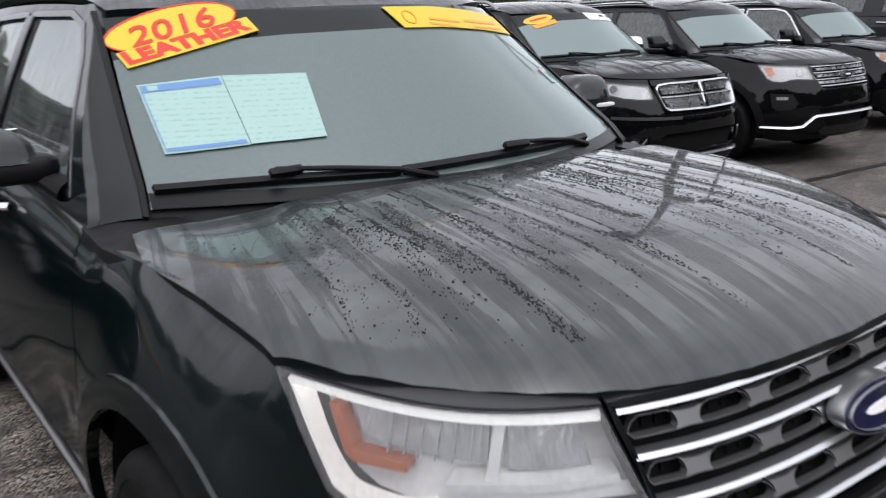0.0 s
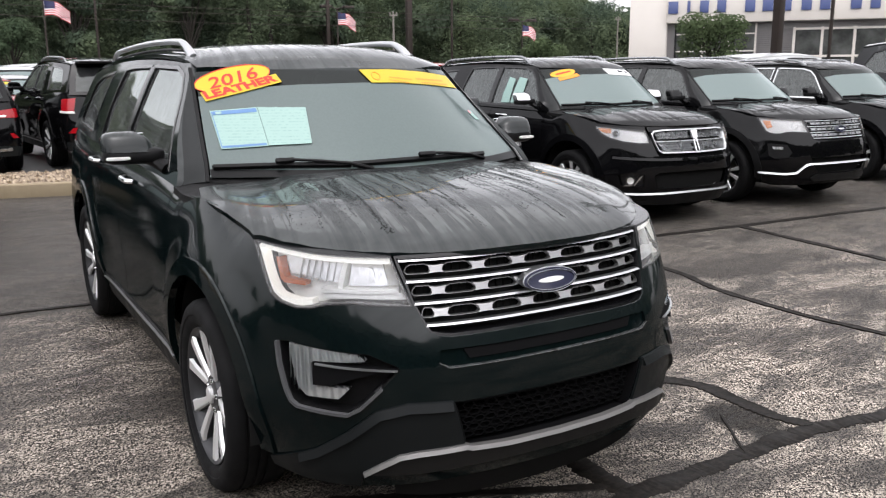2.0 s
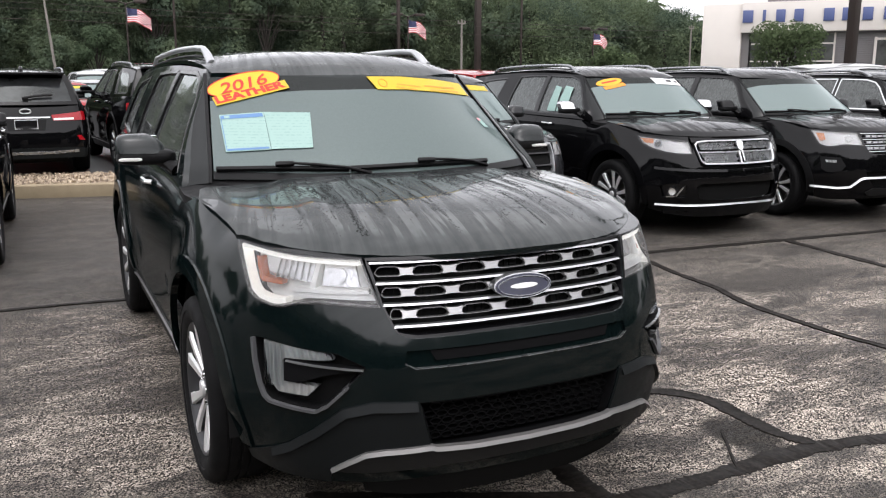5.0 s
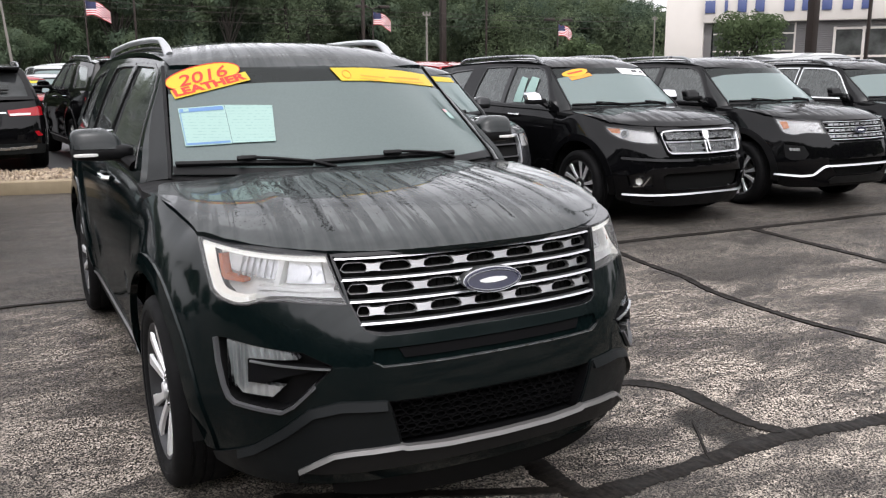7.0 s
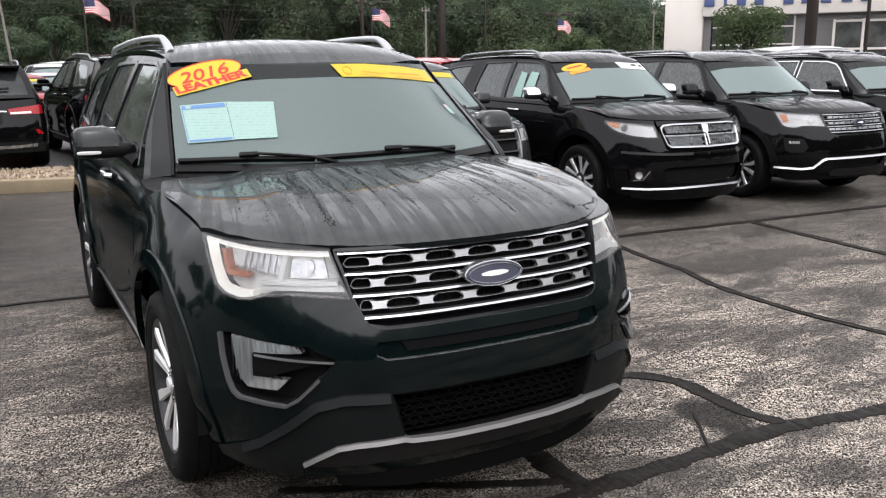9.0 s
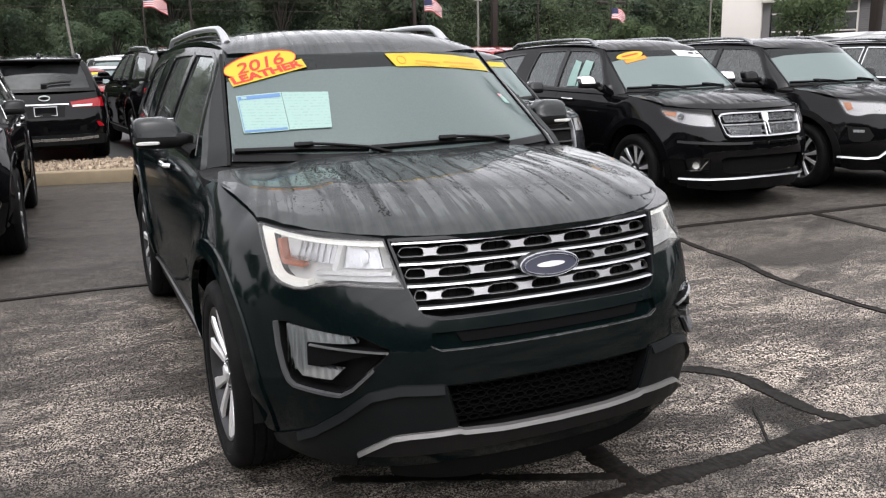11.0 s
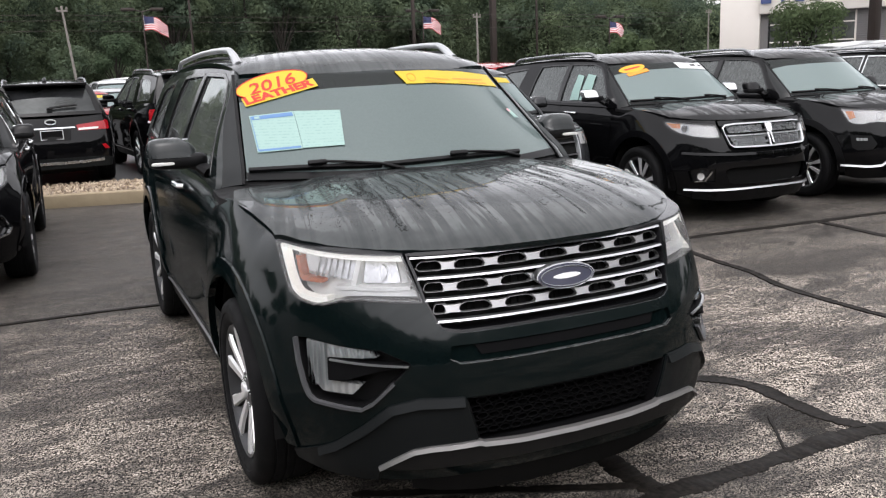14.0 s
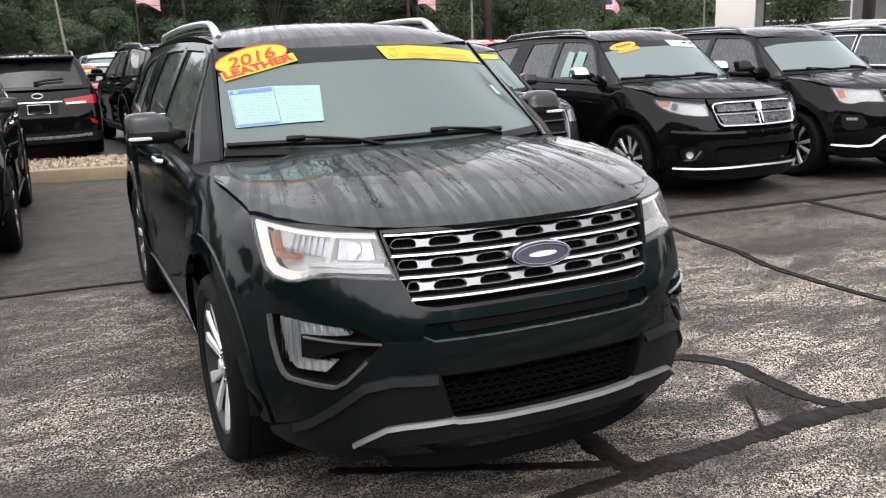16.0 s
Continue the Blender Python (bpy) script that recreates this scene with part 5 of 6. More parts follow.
# further vehicles of the same row
third, b3, bump3, ws3 = vehicle("dark_sport_utility_vehicle", "dark sport utility vehicle with bright window trim and roof rails", BLACK, pose(10.75, 4.55, 0), (.97, .98, .985), dict(GEN, window_trim=CHROME))
pick, b4, bump4, ws4 = vehicle("tall_dark_vehicle", "tall dark vehicle at the row's end", SLATE, pose(13.7, 3.5, 0), (1.03, .85, 1.22), dict(GEN), rail=False)
nbr, b5, bump5, ws5 = vehicle("grey_crossover", "dark grey crossover with a yellow strip on its windscreen", SLATE, pose(2.70, 4.62, 0), (.93, .95, .965), dict(GEN), rail=False)
LEFT_FOG = [(.60, .69), (.87, .672), (.96, .560), (.92, .510), (.80, .495), (.62, .492)]
left, b6, bump6, ws6 = vehicle("black_crossover", "black crossover with swept headlamps, wet", BLACK, pose(-2.71, 4.95, 0, 0, 0, -1.2), (.945, .95, .955), dict(GEN, window_trim=CHROME, holes=[LEFT_FOG, [(-p[0], p[1]) for p in LEFT_FOG]]), reach=.07)
for car_, b_, bp in ((third, b3, bump3), (pick, b4, bump4), (nbr, b5, bump5), (left, b6, bump6)):
    for flip in (True, False):
        lamps_of(car_, b_, GEN if car_ is not left else dict(GEN, lamp=PEARL, projector=CRINKLED, ring=.016, bulb=(.86, .968)), flip, amber=car_ is not left)
    gr = part("radiator_grille", panel(mirror_s(GEN["grille"]), b_.skin, (), .06, 0, -.04), VOID, car_)
    part("grille_frame", strip(mirror_s(GEN["grille"]), b_.skin, .024, -.03, .010, False, True), SATIN if car_ is nbr else CHROME, gr)
    for z in (.80, .86, .92, .98) if car_ is not nbr else (.82, .94):
        w = .50 + (z - .76) * .35
        part("grille_bar", strip([(s, z) for s in np.linspace(-w, w, 15)], b_.skin, .018, -.04, .0), PIANO if car_ is nbr else CHROME, gr)
for flip in (True, False):
    fp = part("fog_pocket", panel(LEFT_FOG, b6.skin, (), .06, 0, -.03, flip), PIANO, bump6)
    part("pocket_trim", strip(LEFT_FOG, b6.skin, .013, -.02, .012, flip), CHROME, fp, "chrome surround")
    part("fog_lamp", panel([(.84, .625), (.83, .575), (.66, .56), (.65, .62)], b6.skin, (), .05, .02, -.006, flip), RIBBED, fp)
    for i in range(5):
        s0 = .62 + .048 * i
        part("daytime_lamp", panel([(s0, .722), (s0 + .028, .720), (s0 + .028, .706), (s0, .708)], b6.skin, (), .05, .01, .004, flip), LENS, bump6)
ns = thing("sales_strip", "yellow strip on the grey crossover's windscreen", "sticker", pose(2.70, 4.62, 0))
part("strip_sheet", panel([(.0, 1.625), (.60, 1.595), (.62, 1.54), (.02, 1.57)], b5.screen, (), .06, .003, .006), YELLOW, ns)

# beyond the gravel island, facing away
hy, b7, bump7, ws7 = vehicle("black_crossover_from_behind", "black crossover from behind with red tail lamps and empty plate holder", BLACK, pose(-1.62, 14.8, .12, 0, 0, 181), (.94, .95, .94), dict(GEN))
tail_of(hy, b7, [(.38, 1.02), (.40, .93), (.98, .93), (1.02, 1.06), (.95, 1.08)])
ey = float(b7.skin(float(b7.s[-1]), 1.0)[1]) + .012
part("roof_fin", moved(loaf(0, 3.42, 1.74, .035, .10, .06, .9, 8, 12), Matrix.Diagonal((*b7.k, 1))), PIANO, hy, "black roof aerial fin")
part("emblem", tube([(.075 * math.cos(a), ey + .012, 1.02 + .036 * math.sin(a)) for a in np.linspace(0, 6.283, 20, endpoint=False)], .009, 6, 1, True, (0, 1, 0)), FROST, hy)
ex, b8, bump8, ws8 = vehicle("black_vehicle_from_behind", "black sport utility vehicle with red tail lamps, parked beyond the island", BLACK, pose(.46, 15.1, .12, 0, 0, 185), (1, 1, 1), dict(GEN))
tail_of(ex, b8, [(.74, 1.14), (.78, .94), (.86, .90), (1.05, .95), (1.08, 1.12)], plate=False, bar=False)
red, b9, bump9, ws9 = vehicle("red_car", "red car parked beyond the black vehicles", RED, pose(-.42, 20.6, .12, 0, 0, 18), (.95, .9, .82), dict(GEN), step=.09, rail=False)
rs = thing("sales_strip", "yellow strip on the red car's windscreen", "sticker", pose(-.42, 20.6, .12, 0, 0, 18))
part("strip_sheet", panel([(-.60, 1.60), (.60, 1.60), (.62, 1.53), (-.62, 1.53)], b9.screen, (), .06, .003, .006), YELLOW, rs)
redtop, b10, bump10, ws10 = vehicle("dark_red_vehicle", "dark red vehicle parked behind the row", RED, pose(7.45, 16.1, 0, 0, 0, 180), (1, 1, 1.03), dict(GEN), step=.09, rail=False)
for x, y, rz, k, m, word in ((-4.0, 58, 185, (1.05, 1.1, 1.12), WHITE, "white"), (4.9, 41, 100, (1.0, 1.05, 1.12), WHITE, "white"), (10.0, 44, 95, (1.02, 1.05, 1.2), WHITE, "white"), (.95, 31, 4, (1.0, 1.0, 1.02), WHITE, "white"), (.5, 25.5, 8, (.95, .95, .84), material("silver_paint", (.45, .46, .47), .35, .5, 1.0), "silver"), (-6.5, 33, 178, (1, 1, 1.0), SLATE, "grey"), (-10, 38, 182, (1.02, 1.05, 1.25), WHITE, "white"), (19.05, 11.9, 90, (1.0, 1.0, 1.14), WHITE, "white")):
    v, bb, *_ = vehicle("parked_van" if k[2] > 1.1 else "parked_car", word + " vehicle parked far across the lot", m, pose(x, y, .12 if y > 20 else 0, 0, 0, rz), k, dict(GEN), step=.12, rail=False)


# ---- ground ----
def asphalt():
    """Worn asphalt: pale stones in dark binder, soaked patches, an older dark sealed part beyond the seam."""
    m = material("wet_worn_asphalt", (0.05, 0.05, 0.05), 0.5, spec=0.10)
    n = Nodes(m)
    at = n.place()
    stones = n.cells(at, 190)
    small = n.cells(at, 300)
    shade = n.put("SeparateColor")
    n.link(stones.outputs["Color"], shade.inputs[0])
    shade2 = n.put("SeparateColor")
    n.link(small.outputs["Color"], shade2.inputs[0])
    worn = n.ramp(n.noise(n.place((1.0, 2.2, 1), 0.25), 0.85, 8, 0.66, 0.5), [(0.42, 0.0), (0.54, 1.0)])
    near = n.ramp(n.noise(n.place((1.5, 3.6, 1), -0.3), 1.9, 9, 0.78, 0.7), [(0.41, 0.0), (0.53, 1.0)])
    pale = n.mix(shade.outputs[1], (0.30, 0.26, 0.215), (1.0, 0.89, 0.76))
    stone = n.mix(n.ramp(shade.outputs[0], [(0.49, 0.0), (0.53, 1.0)]), (0.022, 0.020, 0.019), pale)
    grit = n.mix(n.ramp(shade2.outputs[0], [(0.5, 0.0), (0.62, 1.0)]), (0.024, 0.023, 0.023), (0.38, 0.34, 0.30))
    bare = n.mix(0.12, stone, grit)
    dark = n.mix(0.86, bare, (0.014, 0.013, 0.013))
    soak = n.maths("MULTIPLY", n.ramp(worn, [(0.0, 0.08), (1.0, 1.0)]), n.ramp(near, [(0.0, 0.08), (1.0, 1.0)]))
    lie = n.put("SeparateXYZ")
    n.link(at, lie.inputs[0])
    drained = n.ramp(n.maths("ADD", n.maths("MULTIPLY", lie.outputs[0], 0.12), n.noise(at, 0.45, 5, 0.6)), [(0.22, 0.42), (0.58, 1.0)])
    soak = n.maths("MULTIPLY", soak, drained)
    blots = n.ramp(n.noise(n.place((1.2, 1.6, 1), 0.5), 3.1, 9, 0.72, 1.2), [(0.36, 0.25), (0.44, 1.0)])
    soak = n.maths("MULTIPLY", soak, blots)
    colour = n.mix(soak, dark, bare)
    split = n.put("SeparateXYZ")
    n.link(at, split.inputs[0])
    wob = n.maths("MULTIPLY", n.noise(at, 1.3, 4), 0.5)
    seam = n.ramp(n.maths("MULTIPLY", n.maths("ADD", split.outputs[1], wob), 0.1), [(0.325, 0.0), (0.34, 1.0)])
    sealed = n.mix(n.ramp(n.noise(n.place((1.0, 1.7, 1)), 1.6, 9, 0.74, 0.6), [(0.34, 0.0), (0.64, 1.0)]), (0.014, 0.0137, 0.0135), (0.046, 0.044, 0.042))
    sealed = n.mix(n.ramp(n.noise(at, 7.0, 7, 0.7), [(0.40, 0.07), (0.66, 0.26)]), sealed, stone)
    east = n.ramp(n.maths("MULTIPLY", split.outputs[0], 0.1), [(0.15, 0.0), (0.38, 0.88)])
    fade = n.ramp(n.maths("MULTIPLY", n.maths("ADD", split.outputs[1], wob), 0.1), [(0.02, 0.0), (0.26, 1.0)])
    seam = n.maths("MAXIMUM", seam, n.maths("MULTIPLY", east, fade))
    colour = n.mix(n.maths("MULTIPLY", seam, 0.85), colour, sealed)
    # a thin smear of sealant over the stones in the corner where two bands meet
    sx = n.maths("MULTIPLY", n.maths("ADD", lie.outputs[0], -1.39), 5.6)
    sy = n.maths("MULTIPLY", n.maths("ADD", lie.outputs[1], 0.64), 3.6)
    far = n.maths("ADD", n.maths("MULTIPLY", sx, sx), n.maths("MULTIPLY", sy, sy))
    far = n.maths("ADD", far, n.maths("MULTIPLY", n.noise(at, 11, 7, 0.75), 1.4))
    smear = n.ramp(n.maths("MULTIPLY", far, 0.5), [(0.56, 0.90), (0.84, 0.0)])
    n.link(n.mix(smear, colour, (0.012, 0.011, 0.010)), n.b.inputs["Base Color"])
    n.link(n.ramp(soak, [(0.0, 0.34), (1.0, 0.66)]), n.b.inputs["Roughness"])
    height = n.maths("ADD", n.maths("MULTIPLY", stones.outputs[0], -0.7), n.maths("MULTIPLY", small.outputs[0], -0.3))
    n.bump(height, 0.75, 0.007)
    return m


solo("ground", ([(-400, -400, 0), (400, -400, 0), (400, 400, 0), (-400, 400, 0)], [(0, 1, 2, 3)]), asphalt(), "worn wet asphalt of the car lot", "ground", kind="structure", smooth=False)

SEAL = rough_plastic("crack_sealant", (0.021, 0.020, 0.019), 0.6, 90)
sn = Nodes(SEAL)
sn.link(sn.mix(sn.ramp(sn.noise(sn.place(), 38, 5, 0.7), [(0.42, 0.0), (0.68, 1.0)]), (0.008, 0.0068, 0.0058), (0.026, 0.0215, 0.018)), sn.b.inputs["Base Color"])
SEAL.node_tree.nodes["Principled BSDF"].inputs["Specular IOR Level"].default_value = 0.12


def crack(pts, width, seed):
    """A poured band of sealant over a crack, uneven in width, a few millimetres proud."""
    rng = random.Random(seed)
    _, p = spline(pts, max(8, int(80 * sum(math.dist(a, b) for a, b in zip(pts, pts[1:])))))
    t = np.gradient(p, axis=0)
    t /= np.linalg.norm(t, axis=1)[:, None]
    verts, faces = [], []
    a = [rng.uniform(0, 9) for _ in range(6)]
    for i, (q, d) in enumerate(zip(p, t)):
        nx, ny = -d[1], d[0]
        for side in (-1, 1):
            w = width / 2 * (.95 + .13 * math.sin(i * .085 + a[side + 1]) + .10 * math.sin(i * .31 + a[side + 2]) + rng.uniform(-.13, .13)) * min(1, .25 + .25 * i, .25 + .25 * (len(p) - 1 - i))
            for f, z in ((1.0, -.002), (.86, .003 + .0007 * seed)):
                verts.append((q[0] + side * nx * w * f, q[1] + side * ny * w * f, z))
    for i in range(len(p) - 1):
        b, c = 4 * i, 4 * i + 4
        for j, k in ((0, 1), (1, 3), (3, 2)):
            faces.append((b + j, b + k, c + k, c + j))
    up = Vector(verts[faces[1][1]]) - Vector(verts[faces[1][0]])
    if up.cross(Vector(verts[faces[1][3]]) - Vector(verts[faces[1][0]])).z < 0:
        faces = [tuple(reversed(f)) for f in faces]
    solo("crack_sealant", (verts, faces), SEAL, "black band of crack sealant on the asphalt", "sealant", group="sealed cracks", kind="structure")


for i, (width, pts) in enumerate((
        (.13, [(.46, .9), (.43, -.1), (.42, -.63), (.43, -.90)]),
        (.118, [(.36, -.92), (.70, -.92), (1.09, -.90), (1.40, -.885), (1.65, -.90), (2.08, -.97), (3.4, -1.15)]),
        (.06, [(-.62, -.34), (-.49, -.41), (-.18, -.55), (.40, -.83)]),
        (.07, [(-.62, -1.16), (-.3, -1.02), (.0, -.95), (.40, -.92)]),
        (.105, [(1.0, .15), (1.41, -.056), (1.545, -.25), (1.545, -.51), (1.55, -.74), (1.61, -.86)]),
        (.012, [(1.33, -.56), (1.25, -.68), (1.18, -.78), (1.10, -.90)]),
        (.075, [(3.55, 2.95), (3.39, 2.24), (3.31, 1.62), (3.17, 1.11), (3.12, .43), (3.18, -.16), (3.25, -1.1)]),
        (.10, [(1.2, 3.05), (3.91, 2.92), (5.52, 2.83), (7.17, 2.76), (10.5, 2.62)]),
        (.10, [(5.40, 2.80), (5.30, 2.02), (5.21, 1.32), (5.12, .2), (5.2, -1)]),
        (.055, [(-7, 3.35), (-1.87, 3.22), (-.98, 3.18), (1.2, 3.06)]))):
    crack(pts, width, i)

# kerbed gravel island
CONCRETE = material("tan_concrete", (0.36, 0.28, 0.19), 0.75)
kn = Nodes(CONCRETE)
kat = kn.place()
kn.link(kn.mix(kn.noise(kat, 5, 7, 0.7), (0.21, 0.165, 0.105), (0.39, 0.315, 0.205)), kn.b.inputs["Base Color"])
kn.bump(kn.noise(kat, 120, 5), 0.4, 0.004)
turn_k = math.degrees(math.atan2(-.22, 1))
isle = pose(-.45, 9.30, 0, 0, 0, turn_k)
for i in range(5):
    x0 = -14.6 + i * 4.0
    solo("kerb", block(x0, x0 + 3.994, 0, .17, -.05, .18, .02, 3), CONCRETE, "tan concrete kerb round the gravel island", "kerb", isle, "kerb stones", "structure")
solo("upper_lot", block(-60, 60, 1.75, 75, -.05, .12), material("sealed_asphalt", (0.042, 0.041, 0.041), 0.5), "raised part of the lot beyond the island", "ground", isle, kind="structure")
solo("gravel_bed", block(-13, 3, .16, 1.76, -.05, .135), CONCRETE, "bed under the island's gravel", "gravel", isle, kind="structure")
PEBBLE = material("tan_pebbles", (0.33, 0.26, 0.18), 0.6)
pn = Nodes(PEBBLE)
pg = pn.put("NewGeometry")
pn.link(pn.mix(pg.outputs["Random Per Island"], (0.14, 0.10, 0.07), (0.52, 0.42, 0.30)), pn.b.inputs["Base Color"])
rng = random.Random(5)
pv, pf = [], []
base_v, base_f = loaf(0, 0, 0, 1, 1, 1, .85, 4, 6)
for i in range(3600):
    x, y = rng.uniform(-6.5, 2.9), rng.uniform(.19, 1.74)
    m = Matrix.Translation((x, y, .135 + rng.uniform(0, .025))) @ Euler((rng.uniform(0, 6), rng.uniform(0, 6), rng.uniform(0, 6))).to_matrix().to_4x4() @ Matrix.Diagonal((rng.uniform(.025, .06), rng.uniform(.02, .045), rng.uniform(.015, .03), 1))
    n0 = len(pv)
    pv += [tuple(m @ Vector(v)) for v in base_v]
    pf += [tuple(j + n0 for j in f) for f in base_f]
solo("gravel", (pv, pf), PEBBLE, "tan river gravel filling the island", "gravel", isle, kind="stuff")


# ---- woods, building, poles ----
def foliage(name, dark, light):
    m = material(name, dark, 0.75, spec=0.08)
    n = Nodes(m)
    g = n.put("NewGeometry")
    big = n.ramp(n.noise(n.place((1, 1, 0.7)), 0.17, 4, 0.6), [(0.36, 0.0), (0.62, 1.0)])
    each = g.outputs["Random Per Island"]
    low = n.mix(each, tuple(c * .75 for c in dark), tuple(c * 1.25 for c in dark))
    high = n.mix(each, tuple(c * .75 for c in light), tuple(c * 1.20 for c in light))
    n.link(n.mix(big, low, high), n.b.inputs["Base Color"])
    thin = n.put("BsdfTranslucent")
    n.link(n.b.inputs["Base Color"].links[0].from_socket, thin.inputs[0])
    blend = n.put("MixShader")
    blend.inputs[0].default_value = 0.48
    n.link(n.b.outputs[0], blend.inputs[1])
    n.link(thin.outputs[0], blend.inputs[2])
    n.link(blend.outputs[0], n.t.nodes["Material Output"].inputs[0])
    return m


LEAF = foliage("woodland_leaves", (0.072, 0.102, 0.074), (0.145, 0.182, 0.104))
LEAF_MID = foliage("young_leaves", (0.048, 0.074, 0.043), (0.098, 0.132, 0.076))
LEAF_LIGHT = foliage("light_leaves", (0.062, 0.092, 0.045), (0.13, 0.165, 0.085))
BARK = rough_plastic("bark", (0.030, 0.026, 0.022), 0.8, 60)


def leaves(blobs, count, size, rng):
    """Many small leaves over rough clumps, each clump (x, y, z, radius)."""
    w = np.array([b[3] ** 2 for b in blobs])
    which = rng.choice(len(blobs), count, p=w / w.sum())
    c = np.array(blobs)[which]
    d = rng.normal(size=(count, 3))
    d /= np.linalg.norm(d, axis=1)[:, None]
    r = c[:, 3] * rng.uniform(.62, 1.08, count) ** .7
    p = c[:, :3] + d * r[:, None] * [1, 1, .8]
    a = rng.normal(size=(count, 3)) * .30 + d + [0, 0, .3]
    a /= np.linalg.norm(a, axis=1)[:, None]
    u = np.cross(a, rng.normal(size=(count, 3)))
    u /= np.linalg.norm(u, axis=1)[:, None]
    v = np.cross(a, u)
    s = size * rng.uniform(.6, 1.4, count)[:, None]
    q = np.stack([p - u * s, p + v * s * .6 - u * s * .1, p + u * s, p - v * s * .6 + u * s * .1], 1)
    return q.reshape(-1, 3), np.arange(count * 4).reshape(-1, 4)


def raw_mesh(name, verts, faces, mat):
    me = bpy.data.meshes.new(name)
    n = len(faces)
    me.vertices.add(len(verts))
    me.vertices.foreach_set("co", verts.astype(np.float32).ravel())
    me.loops.add(n * 4)
    me.loops.foreach_set("vertex_index", faces.astype(np.int32).ravel())
    me.polygons.add(n)
    me.polygons.foreach_set("loop_start", np.arange(0, n * 4, 4, dtype=np.int32))
    me.materials.append(mat)
    me.update(calc_edges=True)
    return me


def crown_blobs(x, y, h, w, rng, n=16):
    out = []
    for i in range(n):
        t = rng.uniform(.12, 1.0)
        spread = w * math.sin(math.pi * min(1, .25 + .72 * t)) ** .7
        a = rng.uniform(0, 6.283)
        rr = spread * rng.uniform(.2, .9)
        out.append((x + rr * math.cos(a), y + rr * math.sin(a), h * t, w * rng.uniform(.26, .46)))
    return out


def treeline(az, dist):
    """Height of the wood's top towards an azimuth in degrees, falling off towards the building."""
    return float(np.interp(az, (-30, 12, 24, 30, 36, 41, 43), (16.5, 16.0, 14.5, 12.6, 11.0, 9.6, 7.6))) * dist / 100


wr = np.random.default_rng(4)
vs, fs, base = [], [], 0
tv, tf = [], []
# the ring at 28 to 33 m is added out of view to darken reflections
for i in range(310):
    front, j = i < 140, i - 140
    unseen_ring = not front and j % 2 == 1
    az = radians(-9 + 56 * (i + wr.uniform(-.5, 1.5)) / 140 if front else 100 + 185 * (j // 2 + wr.uniform(.2, .8)) / 85 if unseen_ring else wr.uniform(66, 344))
    dist = wr.uniform(86, 106) if front else wr.uniform(28, 33) if unseen_ring else wr.uniform(84, 110)
    x, y = dist * math.sin(az), dist * math.cos(az)
    h = wr.uniform(.94, 1.04) * np.interp(math.degrees(az), (225, 285), (11.4, 7.4)) if unseen_ring else wr.uniform(6, 8) if not front else treeline(math.degrees(az), dist) * wr.uniform(.86, 1.06)
    mass = crown_blobs(x, y, h, wr.uniform(3.0, 4.6), wr, 26 if front else 16 if unseen_ring else 8)
    v, f = leaves(mass, 4700 if front else 900 if unseen_ring else 500, .118 if front else .75 if unseen_ring else 1.3, wr)
    vs.append(v)
    fs.append(f + base)
    base += len(v)
    if front and i % 3 == 0:
        g = tube([(x, y, -.2), (x + .2, y, h * .4), (x, y + .2, h * .85)], [.30, .22, .08], 6)
        tv, tf = join((tv, tf), g)
tagged(new("woods_with_unseen_ring", raw_mesh("woods_with_unseen_ring", np.vstack(vs), np.vstack(fs), LEAF)), "dense green woods behind the car lot, with added unseen trees that darken reflections", "trees", kind="stuff")
solo("wood_trunks", (tv, tf), BARK, "bare trunks among the far woods", "trees", kind="stuff")
# dim undergrowth that closes the wood behind its crowns
blobs = []
for i in range(700):
    az = radians(-30 + 94 * (i + wr.uniform(0, 1)) / 700)
    high = treeline(math.degrees(az), 121) * .84
    blobs.append((121 * math.sin(az), 121 * math.cos(az), wr.uniform(0, high), wr.uniform(2.2, 3.6)))
uv, uf = leaves(blobs, 90000, .85, wr)
tagged(new("undergrowth", raw_mesh("undergrowth", uv, uf, LEAF)), "dark undergrowth at the foot of the woods", "trees", kind="stuff")


def tree(name, label, at, h, w, count, size, mat, seed, trunk=.16, low=.1):
    rng = np.random.default_rng(seed)
    t = thing(name, label, "tree", at)
    limbs = [tube([(0, 0, -.05), (.05, .02, h * .3), (.0, .05, h * .7)], [trunk, trunk * .7, trunk * .25], 8)]
    blobs = []
    for i in range(12):
        a, z = i * 2.4, h * (low + .25 + .45 * rng.uniform())
        tip = (w * .75 * math.cos(a) * rng.uniform(.5, 1), w * .75 * math.sin(a) * rng.uniform(.5, 1), min(h * .92, z + h * .2))
        limbs.append(tube([(0, 0, z * .6), (tip[0] * .5, tip[1] * .5, (z * .6 + tip[2]) / 2 + .1), tip], [trunk * .4, trunk * .25, trunk * .08], 6))
        blobs.append((*tip, w * rng.uniform(.3, .45)))
    blobs += crown_blobs(0, 0, h * .98, w, rng, 10)
    part("trunk", join(*limbs), BARK, t)
    lv, lf = leaves([b for b in blobs if b[2] > h * low], count, size, rng)
    cr = new("crown", raw_mesh("crown", lv, lf, mat))
    cr.parent = t
    return t


